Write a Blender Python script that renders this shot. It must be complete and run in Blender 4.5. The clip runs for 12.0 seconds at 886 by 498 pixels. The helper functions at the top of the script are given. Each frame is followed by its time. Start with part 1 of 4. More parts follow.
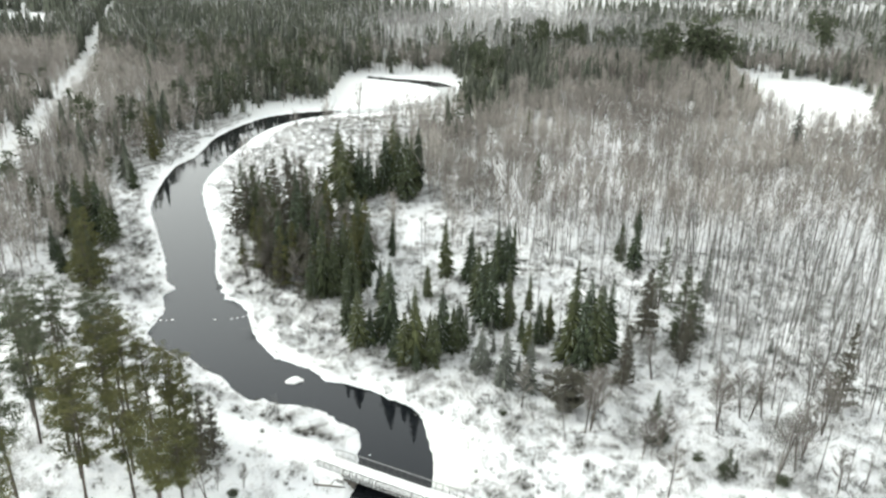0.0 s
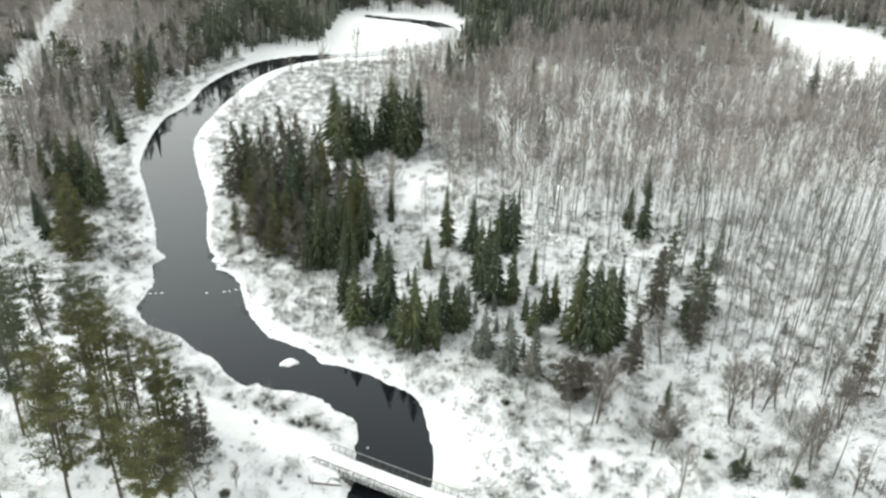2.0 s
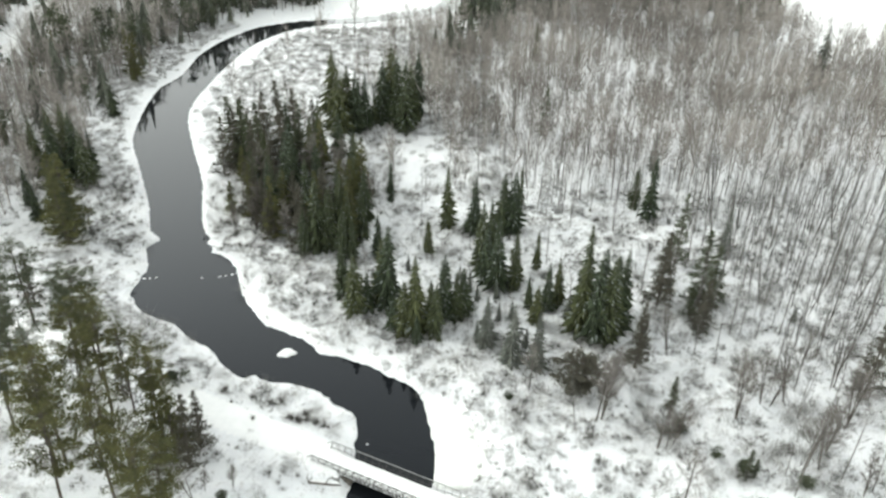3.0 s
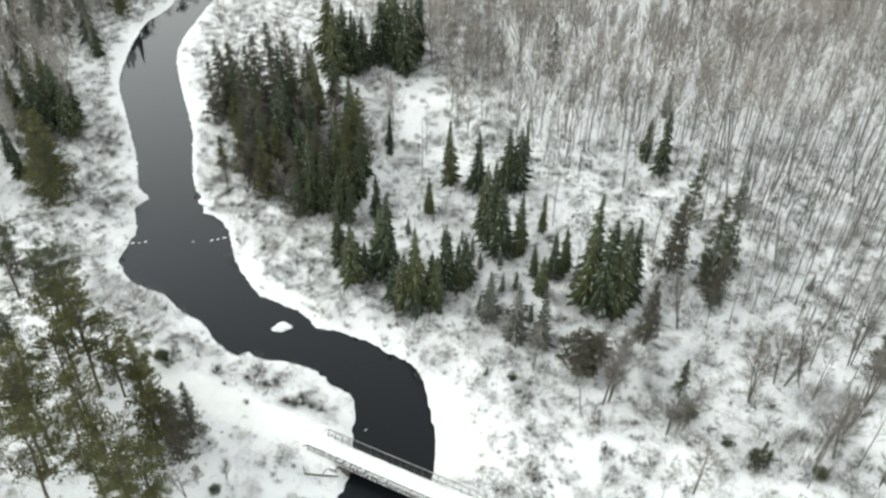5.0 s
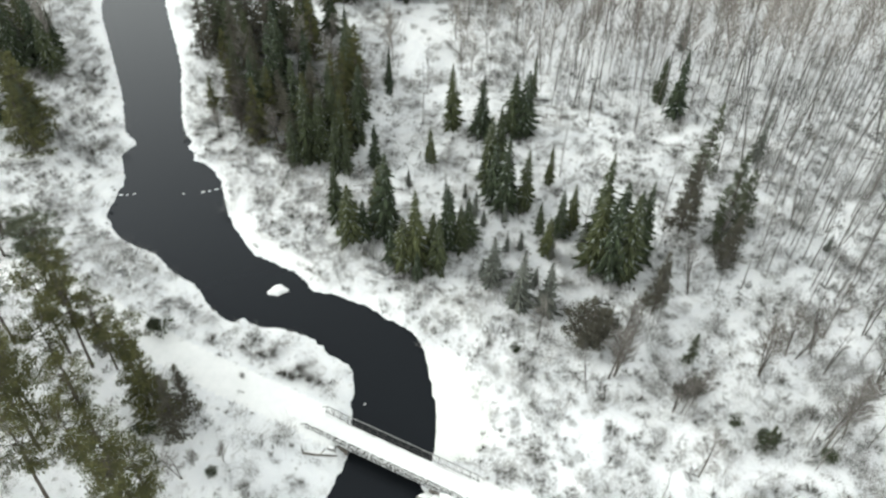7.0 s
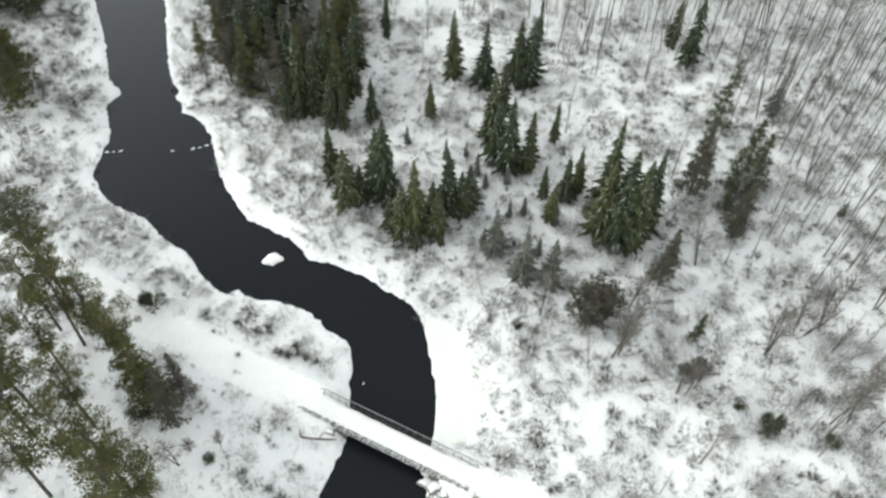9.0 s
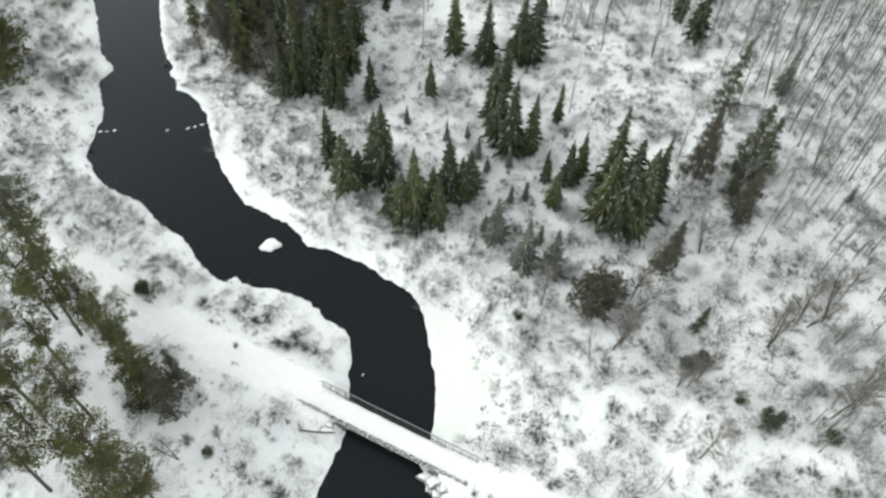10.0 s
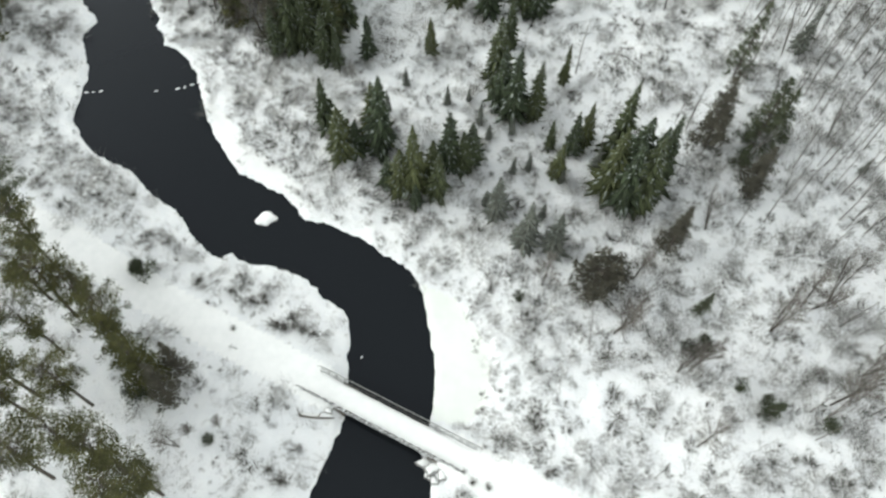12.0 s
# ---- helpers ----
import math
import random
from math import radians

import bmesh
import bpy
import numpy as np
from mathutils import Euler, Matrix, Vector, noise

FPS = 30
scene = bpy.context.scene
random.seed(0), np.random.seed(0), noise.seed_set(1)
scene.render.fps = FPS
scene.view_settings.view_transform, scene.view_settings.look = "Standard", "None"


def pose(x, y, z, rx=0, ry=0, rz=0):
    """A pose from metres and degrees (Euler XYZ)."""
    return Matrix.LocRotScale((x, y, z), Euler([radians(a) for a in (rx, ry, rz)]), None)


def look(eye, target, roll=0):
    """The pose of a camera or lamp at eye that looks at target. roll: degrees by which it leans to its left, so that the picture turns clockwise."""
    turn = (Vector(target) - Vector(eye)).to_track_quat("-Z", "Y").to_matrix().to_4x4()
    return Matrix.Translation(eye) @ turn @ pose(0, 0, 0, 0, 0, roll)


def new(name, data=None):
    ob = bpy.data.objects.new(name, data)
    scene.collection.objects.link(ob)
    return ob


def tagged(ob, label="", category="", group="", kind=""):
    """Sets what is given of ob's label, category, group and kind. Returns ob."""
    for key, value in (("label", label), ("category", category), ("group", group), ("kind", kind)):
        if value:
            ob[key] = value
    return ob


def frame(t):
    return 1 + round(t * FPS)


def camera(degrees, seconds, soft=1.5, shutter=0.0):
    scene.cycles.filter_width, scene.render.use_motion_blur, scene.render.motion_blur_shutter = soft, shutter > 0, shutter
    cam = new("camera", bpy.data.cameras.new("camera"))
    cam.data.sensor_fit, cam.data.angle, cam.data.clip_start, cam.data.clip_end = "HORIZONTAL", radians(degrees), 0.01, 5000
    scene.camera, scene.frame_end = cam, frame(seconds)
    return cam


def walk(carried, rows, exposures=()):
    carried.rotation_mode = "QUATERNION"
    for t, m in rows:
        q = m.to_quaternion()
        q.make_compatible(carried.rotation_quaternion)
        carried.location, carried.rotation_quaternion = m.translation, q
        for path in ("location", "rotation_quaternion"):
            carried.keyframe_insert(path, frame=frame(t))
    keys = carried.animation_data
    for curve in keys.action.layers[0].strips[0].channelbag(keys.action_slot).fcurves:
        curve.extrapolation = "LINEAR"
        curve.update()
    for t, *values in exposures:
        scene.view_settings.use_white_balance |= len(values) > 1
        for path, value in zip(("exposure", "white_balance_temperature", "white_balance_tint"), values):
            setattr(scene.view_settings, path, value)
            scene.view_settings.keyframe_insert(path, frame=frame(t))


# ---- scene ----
cam = camera(58.6, 12.0, soft=2.45)
PATH = [
    (0, (0.801, 0.422, 85.53), (0.815, 2.271, 84.769), 1.3),
    (0.5, (0.646, 3.478, 86.779), (0.662, 5.31, 85.977), 1.5),
    (1, (0.595, 6.361, 88.113), (0.612, 8.174, 87.269), 1.5),
    (1.5, (0.42, 8.957, 89.267), (0.438, 10.752, 88.386), 1.6),
    (2, (0.22, 11.748, 90.402), (0.24, 13.524, 89.484), 1.7),
    (2.5, (-0.061, 14.861, 91.761), (-0.038, 16.614, 90.799), 1.8),
    (3, (-0.136, 18.239, 93.044), (-0.113, 19.966, 92.036), 1.8),
    (3.2, (-0.119, 19.583, 93.207), (-0.094, 21.303, 92.187), 1.9),
    (5, (0.314, 30.413, 97.634), (0.331, 32.019, 96.443), 1.6),
    (5.5, (0.236, 31.484, 98.095), (0.253, 33.077, 96.886), 1.6),
    (6, (0.404, 36.703, 100.03), (0.418, 38.226, 98.734), 1.6),
    (6.5, (0.282, 39.853, 101.246), (0.298, 41.332, 99.9), 1.7),
    (7, (0.304, 42.564, 102.274), (0.32, 44.004, 100.885), 1.8),
    (9, (0.049, 54.462, 106.592), (0.071, 55.716, 105.034), 2.2),
    (9.5, (0.081, 57.406, 107.606), (0.103, 58.611, 106.011), 2.4),
    (10, (0.022, 60.502, 108.639), (0.045, 61.656, 107.006), 2.5),
    (10.5, (0.011, 63.489, 109.717), (0.035, 64.592, 108.048), 2.6),
    (11, (0.099, 66.533, 110.765), (0.123, 67.581, 109.062), 2.6),
    (11.5, (0.164, 69.691, 111.77), (0.188, 70.682, 110.033), 2.8),
    (12, (0.0, 72.704, 112.734), (0.026, 73.64, 110.967), 3.1),
]
walk(cam, [(t, look(eye, target, roll)) for t, eye, target, roll in PATH],
     exposures=[(0, 0.92, 6500, 2), (2.5, 0.78, 6500, 2), (6.5, 0.65, 6480, 2), (12, 0.52, 6430, 2)])

# ---- world, sun ----
world = bpy.data.worlds.new("overcast_sky")
scene.world = world
world.use_nodes = True
wn = world.node_tree
sky = wn.nodes.new("ShaderNodeTexSky")
sky.sky_type = "NISHITA"
sky.sun_disc = False
sky.sun_elevation, sky.sun_rotation = radians(30), radians(283)
sky.air_density, sky.dust_density, sky.ozone_density = 1.0, 5.0, 1.0
grey_sky = wn.nodes.new("ShaderNodeHueSaturation")
grey_sky.inputs["Saturation"].default_value = 0.12
wn.links.new(sky.outputs["Color"], grey_sky.inputs["Color"])
wn.links.new(grey_sky.outputs["Color"], wn.nodes["Background"].inputs["Color"])
wn.nodes["Background"].inputs["Strength"].default_value = 0.15
clouds = wn.nodes.new("ShaderNodeBackground")
clouds.inputs["Color"].default_value = (1.0, 1.0, 1.0, 1)
height = wn.nodes.new("ShaderNodeTexCoord")
split = wn.nodes.new("ShaderNodeSeparateXYZ")
thin_low = wn.nodes.new("ShaderNodeMapRange")
thin_low.interpolation_type = "SMOOTHSTEP"
thin_low.inputs["From Min"].default_value, thin_low.inputs["From Max"].default_value = 0.42, 0.83
thin_low.inputs["To Min"].default_value, thin_low.inputs["To Max"].default_value = 2.3, 0.27
wn.links.new(height.outputs["Generated"], split.inputs["Vector"])
wn.links.new(split.outputs["Z"], thin_low.inputs["Value"])
wn.links.new(thin_low.outputs["Result"], clouds.inputs["Strength"])
cover = wn.nodes.new("ShaderNodeMixShader")
cover.inputs["Fac"].default_value = 0.5
wn.links.new(wn.nodes["Background"].outputs["Background"], cover.inputs[1])
wn.links.new(clouds.outputs["Background"], cover.inputs[2])
wn.links.new(cover.outputs["Shader"], wn.nodes["World Output"].inputs["Surface"])

sun = new("sun", bpy.data.lights.new("sun", "SUN"))
sun.data.energy, sun.data.angle, sun.data.color = 0.5, radians(35), (1.0, 0.97, 0.93)
sun.matrix_world = look((-195, 45, 115), (0, 0, 0))


# ---- materials ----
def mat(name, dark, light, scale, rough=0.9, scale2=0.0, amount2=0.5, bump=0.0, bump_scale=None, spread=0.0, spread_by="island",
        speck=None, speck_scale=1.0, speck_from=0.6, speck_to=0.75, metal=0.0, tint=None):
    """A surface whose colour wanders between dark and light at one or two sizes, with relief, specks of a third colour and a spread from piece to piece."""
    m = bpy.data.materials.new(name)
    m.use_nodes = True
    n, l = m.node_tree.nodes, m.node_tree.links
    b = n["Principled BSDF"]
    b.inputs["Roughness"].default_value = rough
    b.inputs["Metallic"].default_value = metal
    b.inputs["Specular IOR Level"].default_value = 0.3
    geo = n.new("ShaderNodeNewGeometry")
    t1 = n.new("ShaderNodeTexNoise")
    t1.inputs["Scale"].default_value = scale
    t1.inputs["Detail"].default_value = 5
    l.new(geo.outputs["Position"], t1.inputs["Vector"])
    fac = t1.outputs["Fac"]
    if scale2:
        t2 = n.new("ShaderNodeTexNoise")
        t2.inputs["Scale"].default_value = scale2
        l.new(geo.outputs["Position"], t2.inputs["Vector"])
        mx = n.new("ShaderNodeMix")
        mx.inputs["Factor"].default_value = amount2
        l.new(fac, mx.inputs["A"])
        l.new(t2.outputs["Fac"], mx.inputs["B"])
        fac = mx.outputs["Result"]
    ramp = n.new("ShaderNodeMapRange")
    ramp.inputs["From Min"].default_value, ramp.inputs["From Max"].default_value = 0.32, 0.68
    l.new(fac, ramp.inputs["Value"])
    col = n.new("ShaderNodeMix")
    col.data_type = "RGBA"
    col.inputs[6].default_value, col.inputs[7].default_value = (*dark, 1), (*light, 1)
    l.new(ramp.outputs["Result"], col.inputs["Factor"])
    out = col.outputs[2]
    if tint:
        oi = n.new("ShaderNodeObjectInfo")
        ro = n.new("ShaderNodeMapRange")
        ro.inputs["From Min"].default_value, ro.inputs["To Max"].default_value = 0.25, 0.8
        l.new(oi.outputs["Random"], ro.inputs["Value"])
        ct = n.new("ShaderNodeMix")
        ct.data_type = "RGBA"
        ct.inputs[7].default_value = (*tint, 1)
        l.new(ro.outputs["Result"], ct.inputs["Factor"])
        l.new(out, ct.inputs[6])
        out = ct.outputs[2]
    if speck:
        t3 = n.new("ShaderNodeTexNoise")
        t3.inputs["Scale"].default_value = speck_scale
        t3.inputs["Detail"].default_value = 4
        l.new(geo.outputs["Position"], t3.inputs["Vector"])
        r3 = n.new("ShaderNodeMapRange")
        r3.inputs["From Min"].default_value, r3.inputs["From Max"].default_value = speck_from, speck_to
        l.new(t3.outputs["Fac"], r3.inputs["Value"])
        c3 = n.new("ShaderNodeMix")
        c3.data_type = "RGBA"
        c3.inputs[7].default_value = (*speck, 1)
        l.new(r3.outputs["Result"], c3.inputs["Factor"])
        l.new(out, c3.inputs[6])
        out = c3.outputs[2]
    if spread:
        if spread_by == "island":
            rnd = geo.outputs["Random Per Island"]
        else:
            rnd = n.new("ShaderNodeObjectInfo").outputs["Random"]
        rr = n.new("ShaderNodeMapRange")
        rr.inputs["To Min"].default_value, rr.inputs["To Max"].default_value = 1 - spread, 1 + spread
        l.new(rnd, rr.inputs["Value"])
        hs = n.new("ShaderNodeHueSaturation")
        l.new(rr.outputs["Result"], hs.inputs["Value"])
        l.new(out, hs.inputs["Color"])
        out = hs.outputs["Color"]
    l.new(out, b.inputs["Base Color"])
    if bump:
        t4 = n.new("ShaderNodeTexNoise")
        t4.inputs["Scale"].default_value = bump_scale or scale
        t4.inputs["Detail"].default_value = 6
        l.new(geo.outputs["Position"], t4.inputs["Vector"])
        bp = n.new("ShaderNodeBump")
        bp.inputs["Distance"].default_value = bump
        l.new(t4.outputs["Fac"], bp.inputs["Height"])
        l.new(bp.outputs["Normal"], b.inputs["Normal"])
    return m


SNOW = mat("snow", (0.76, 0.775, 0.80), (0.865, 0.872, 0.88), 0.45, 0.8, 0.07, 0.4, bump=0.3, bump_scale=1.1, speck=(0.42, 0.41, 0.40), speck_scale=0.9, speck_from=0.60, speck_to=0.85)
CLEAN_SNOW = mat("packed_snow", (0.85, 0.857, 0.86), (0.905, 0.908, 0.91), 0.8, 0.75, bump=0.04, bump_scale=2.0)
SHELF_ICE = mat("snowed_shelf_ice", (0.75, 0.775, 0.745), (0.83, 0.85, 0.825), 0.12, 0.7, 0.6, 0.3, bump=0.02, bump_scale=1.5)
ICE = mat("grey_river_ice", (0.42, 0.44, 0.45), (0.56, 0.57, 0.57), 0.15, 0.5, 0.9, 0.3, bump=0.02)
SPRUCE = mat("spruce_needles", (0.016, 0.024, 0.014), (0.050, 0.064, 0.034), 0.9, 0.9, 0.25, 0.4, spread=0.45, tint=(0.072, 0.078, 0.030))
FROST = mat("frost_on_needles", (0.09, 0.105, 0.095), (0.30, 0.325, 0.31), 1.4, 0.85, 0.3, 0.5, spread=0.5)
# Far conifers: distance haze mixed into the paler needle colour, with snow specks added.
FAR_SPRUCE = mat("hazed_frosted_needles", (0.038, 0.044, 0.034), (0.10, 0.107, 0.082), 0.12, 0.9, 0.03, 0.5, spread=0.45, speck=(0.36, 0.37, 0.36), speck_scale=0.8, speck_from=0.60, speck_to=0.85)
PINE = mat("pine_needles", (0.038, 0.043, 0.018), (0.128, 0.127, 0.048), 0.8, 0.9, 0.2, 0.5, spread=0.35)
DULL_PINE = mat("dull_pine_needles", (0.042, 0.052, 0.030), (0.115, 0.128, 0.08), 0.8, 0.9, 0.2, 0.5, spread=0.35)
PINE_DARK = mat("dark_pine_needles", (0.028, 0.036, 0.020), (0.085, 0.098, 0.058), 0.3, 0.9, 0.1, 0.5, spread=0.35)
BROWN_NEEDLES = mat("withered_needles", (0.050, 0.048, 0.036), (0.120, 0.113, 0.088), 0.8, 0.9, 0.2, 0.5, spread=0.35)
GREY_NEEDLES = mat("frosted_grey_needles", (0.055, 0.06, 0.05), (0.14, 0.145, 0.125), 0.8, 0.9, 0.2, 0.5, spread=0.3)
BARK = mat("dark_bark", (0.035, 0.03, 0.026), (0.11, 0.095, 0.08), 2.5, 0.95, spread=0.25)
PALE_BARK = mat("aspen_bark", (0.11, 0.096, 0.087), (0.43, 0.405, 0.38), 0.35, 0.9, spread=0.75)
TWIG = mat("bare_twigs", (0.10, 0.088, 0.079), (0.36, 0.335, 0.31), 0.2, 0.95, 0.018, 0.7, spread=0.4)
# Distant twigs: air haze painted into the grey, on top of frost.
HAZED_TWIG = mat("hazed_frosted_twigs", (0.19, 0.192, 0.19), (0.39, 0.392, 0.388), 0.1, 0.95, 0.012, 0.6, spread=0.4)
GREY_TWIG = mat("grey_twigs", (0.125, 0.124, 0.122), (0.29, 0.288, 0.284), 0.3, 0.95, 0.05, 0.5, spread=0.4)
BROWN_TWIG = mat("brown_twigs", (0.105, 0.096, 0.087), (0.27, 0.25, 0.23), 0.3, 0.95, 0.05, 0.5, spread=0.4)
SLIM_BARK = mat("slim_grey_bark", (0.065, 0.061, 0.057), (0.22, 0.205, 0.19), 1.8, 0.95, spread=0.4)
CLUMP = mat("dark_heath_clumps", (0.04, 0.039, 0.035), (0.15, 0.143, 0.13), 0.6, 0.95, 0.08, 0.5, spread=0.6)
BRUSH = mat("brush_twigs", (0.075, 0.072, 0.067), (0.24, 0.232, 0.215), 0.5, 0.95, 0.06, 0.5, spread=0.5)
STEEL = mat("weathered_steel", (0.028, 0.027, 0.025), (0.085, 0.08, 0.075), 3.0, 0.65, metal=0.15, bump=0.004)
GALVANISED = mat("galvanised_steel", (0.13, 0.13, 0.13), (0.36, 0.36, 0.355), 6.0, 0.6, metal=0.2, spread=0.3)
RIMED_STEEL = mat("rimed_steel", (0.42, 0.43, 0.44), (0.74, 0.75, 0.75), 5.0, 0.7)
TIMBER = mat("grey_timber", (0.09, 0.08, 0.07), (0.20, 0.18, 0.16), 2.0, 0.9, spread=0.25, bump=0.01, bump_scale=12)
ROCK = mat("grey_rock", (0.16, 0.16, 0.155), (0.34, 0.335, 0.325), 1.5, 0.9, 0.3, 0.4, bump=0.03, bump_scale=4)
ROAD_SNOW = mat("ploughed_road_snow", (0.66, 0.66, 0.66), (0.80, 0.80, 0.80), 0.25, 0.8, 1.2, 0.4, bump=0.05)

WATER = bpy.data.materials.new("river_water")
WATER.use_nodes = True
wb = WATER.node_tree.nodes["Principled BSDF"]
wb.inputs["Base Color"].default_value = (0.009, 0.0105, 0.0125, 1)
wb.inputs["Roughness"].default_value = 0.04
wb.inputs["Specular Tint"].default_value = (0.83, 0.88, 1.0, 1)
wb.inputs["IOR"].default_value = 1.37
wt = WATER.node_tree.nodes.new("ShaderNodeTexNoise")
wt.inputs["Scale"].default_value = 0.7
wt.inputs["Detail"].default_value = 3
wg = WATER.node_tree.nodes.new("ShaderNodeNewGeometry")
wp = WATER.node_tree.nodes.new("ShaderNodeBump")
wp.inputs["Distance"].default_value = 0.012
WATER.node_tree.links.new(wg.outputs["Position"], wt.inputs["Vector"])
WATER.node_tree.links.new(wt.outputs["Fac"], wp.inputs["Height"])
WATER.node_tree.links.new(wp.outputs["Normal"], wb.inputs["Normal"])

# ---- plan of the river ----
WEST_NEAR = [(-32, -60), (-28, 40), (-21, 80), (-16.2, 93), (-13.8, 99.3), (-12.0, 104.7), (-12.2, 112.9), (-12.6, 119.0), (-13.6, 121.1),
             (-16.6, 122.9), (-19.5, 126.1), (-22.3, 127.2), (-25.5, 128.4), (-29.2, 128.6), (-31.6, 129.9), (-32.8, 130.4), (-34.2, 129.5),
             (-36.7, 131.2), (-39.5, 134.3), (-42.0, 137.9), (-45.0, 139.4), (-48.4, 142.6), (-51.9, 145.8), (-55.6, 147.4), (-59.5, 150.0),
             (-62.4, 154.2), (-63.5, 156.6), (-63.2, 161.7), (-63.2, 166.2), (-64.9, 171.4), (-66.1, 175.2), (-64.4, 178.4), (-65.6, 180.6)]
WEST_FAR = [(-67.8, 182.8), (-71.8, 194.0), (-77.9, 208.5), (-84.5, 223.0), (-90.8, 238.0), (-94.2, 254.0), (-96.2, 269.0), (-97.0, 284.0),
            (-94.0, 296.5), (-93.6, 309.0), (-93.8, 323.0), (-89.8, 344.0), (-81.0, 364.5), (-69.5, 374.5), (-59.5, 380.0), (-48.0, 384.2), (-34.7, 390.0),
            (-21.5, 397.5), (-4.0, 411.0), (0.5, 425.0), (0.0, 440.0), (-7.0, 453.0), (-18.0, 461.0), (-34.0, 468.0), (-44.0, 474.0)]
EAST_NEAR = [(-14, -60), (-10, 40), (-2, 80), (0.6, 93.3), (0.5, 95.8), (-0.5, 98.5), (-1.0, 100.1), (0.5, 104.2), (1.0, 108.9), (0.9, 112.4),
             (0.1, 116.9), (-0.5, 120.6), (-1.2, 123.9), (-2.6, 127.3), (-4.5, 129.2), (-7.8, 131.0), (-10.2, 133.2), (-14.4, 135.1),
             (-17.8, 136.6), (-21.1, 137.0), (-22.1, 138.6), (-25.3, 141.7), (-30.3, 144.4), (-33.5, 146.5), (-35.9, 149.9), (-38.4, 153.4),
             (-40.1, 156.9), (-41.9, 161.9), (-43.3, 165.7), (-45.5, 169.6), (-48.6, 172.8), (-50.8, 173.4), (-51.3, 175.9), (-53.3, 178.2)]
EAST_FAR = [(-52.5, 179.6), (-54.8, 183.1), (-57.9, 192.0), (-62.9, 211.0), (-70.2, 230.0), (-78.9, 254.6), (-81.4, 270.0), (-81.4, 287.0),
            (-80.6, 305.0), (-77.5, 333.0), (-73.3, 348.0), (-65.9, 362.0), (-56.9, 370.6), (-47.2, 376.8), (-34.0, 380.8), (-21.0, 388.2),
            (-2.0, 401.0), (9.0, 415.0), (11.0, 432.0), (8.0, 450.0), (-2.0, 464.0), (-16.0, 469.5), (-32.0, 474.0), (-43.0, 479.0)]


def spline(points, step=1.2):
    """A smooth line through points (Catmull-Rom)."""
    p = np.array(points, float)
    p = np.vstack([2 * p[0] - p[1], p, 2 * p[-1] - p[-2]])
    out = []
    for i in range(1, len(p) - 2):
        k = max(2, int(np.linalg.norm(p[i + 1] - p[i]) / step))
        for u in np.arange(k) / k:
            a, b, c, d = p[i - 1], p[i], p[i + 1], p[i + 2]
            out.append(0.5 * (2 * b + (c - a) * u + (2 * a - 5 * b + 4 * c - d) * u * u + (3 * b - a - 3 * c + d) * u ** 3))
    out.append(p[-2])
    return np.array(out)


WEST, EAST = spline(WEST_NEAR + WEST_FAR), spline(EAST_NEAR + EAST_FAR)
RIVER = np.vstack([WEST, EAST[::-1]])
MEADOW = np.array([(-47, 383), (-36, 389), (-22, 398), (-6, 412), (-2, 425), (-3, 440), (-10, 452), (-22, 460), (-40, 467), (-53, 474), (-60, 462), (-56, 425)], float)
NORTH_BANK = np.array([(-56, 484), (-44, 478), (-20, 472), (0, 466), (10, 452), (16, 462), (6, 474), (-8, 482), (-30, 486)], float)
LAKE = np.array([(182, 499), (217, 492), (231, 476), (244, 455), (228, 410), (204, 366), (176, 340), (160, 350), (160, 390), (167, 423), (172, 462)], float)
MARSH = np.array([(160, 350), (176, 340), (204, 366), (228, 410), (222, 384), (196, 340), (164, 310), (128, 298), (134, 330)], float)
ROAD = spline([(-150, 225), (-152, 250), (-156.4, 273), (-164.4, 310.6), (-171.7, 346), (-188.5, 405), (-213, 480.5), (-247, 573), (-286.5, 696), (-324, 816), (-360, 930)], 8)
ROAD_CLEARING = np.array([(-405, 690), (-345, 618), (-305, 612), (-300, 690), (-330, 745), (-400, 745)], float)
WEST_TRAIL = spline([(-14.6, 108.0), (-17.0, 109.2), (-23.4, 112.4), (-30.6, 115.8), (-40.0, 120.6), (-50.0, 126.4), (-58.0, 131.0), (-70.0, 136.0), (-95.0, 146.0), (-130, 170)], 2)
EAST_TRAIL = spline([(3.6, 99.2), (6.8, 97.4), (11.3, 95.4), (16.5, 92.6), (26.0, 86.0), (40.0, 74.0), (70, 60)], 2)
SHELF = np.array([(1.0, 104), (5.5, 103.6), (8.6, 107), (9.2, 112), (7.6, 118), (3.6, 123.5), (-1.6, 126)], float)
LEDGE = np.array([(-41, 160.5), (-38.6, 155), (-36, 150.5), (-33.6, 147), (-30.5, 145), (-24, 141.6), (-21.4, 139.2), (-22, 142.4), (-27, 147.5), (-33, 152), (-37, 158)], float)
EAST_GLADE = np.array([(-10, 205), (6, 188), (4, 215), (0, 240), (-8, 262), (-14, 240)], float)


def seg_dist(px, py, line, closed):
    a = line if closed else line[:-1]
    b = np.roll(line, -1, axis=0) if closed else line[1:]
    best = np.full(px.shape, 1e9)
    for (ax, ay), (bx, by) in zip(a, b):
        dx, dy = bx - ax, by - ay
        u = np.clip(((px - ax) * dx + (py - ay) * dy) / (dx * dx + dy * dy + 1e-9), 0, 1)
        best = np.minimum(best, (px - ax - u * dx) ** 2 + (py - ay - u * dy) ** 2)
    return np.sqrt(best)


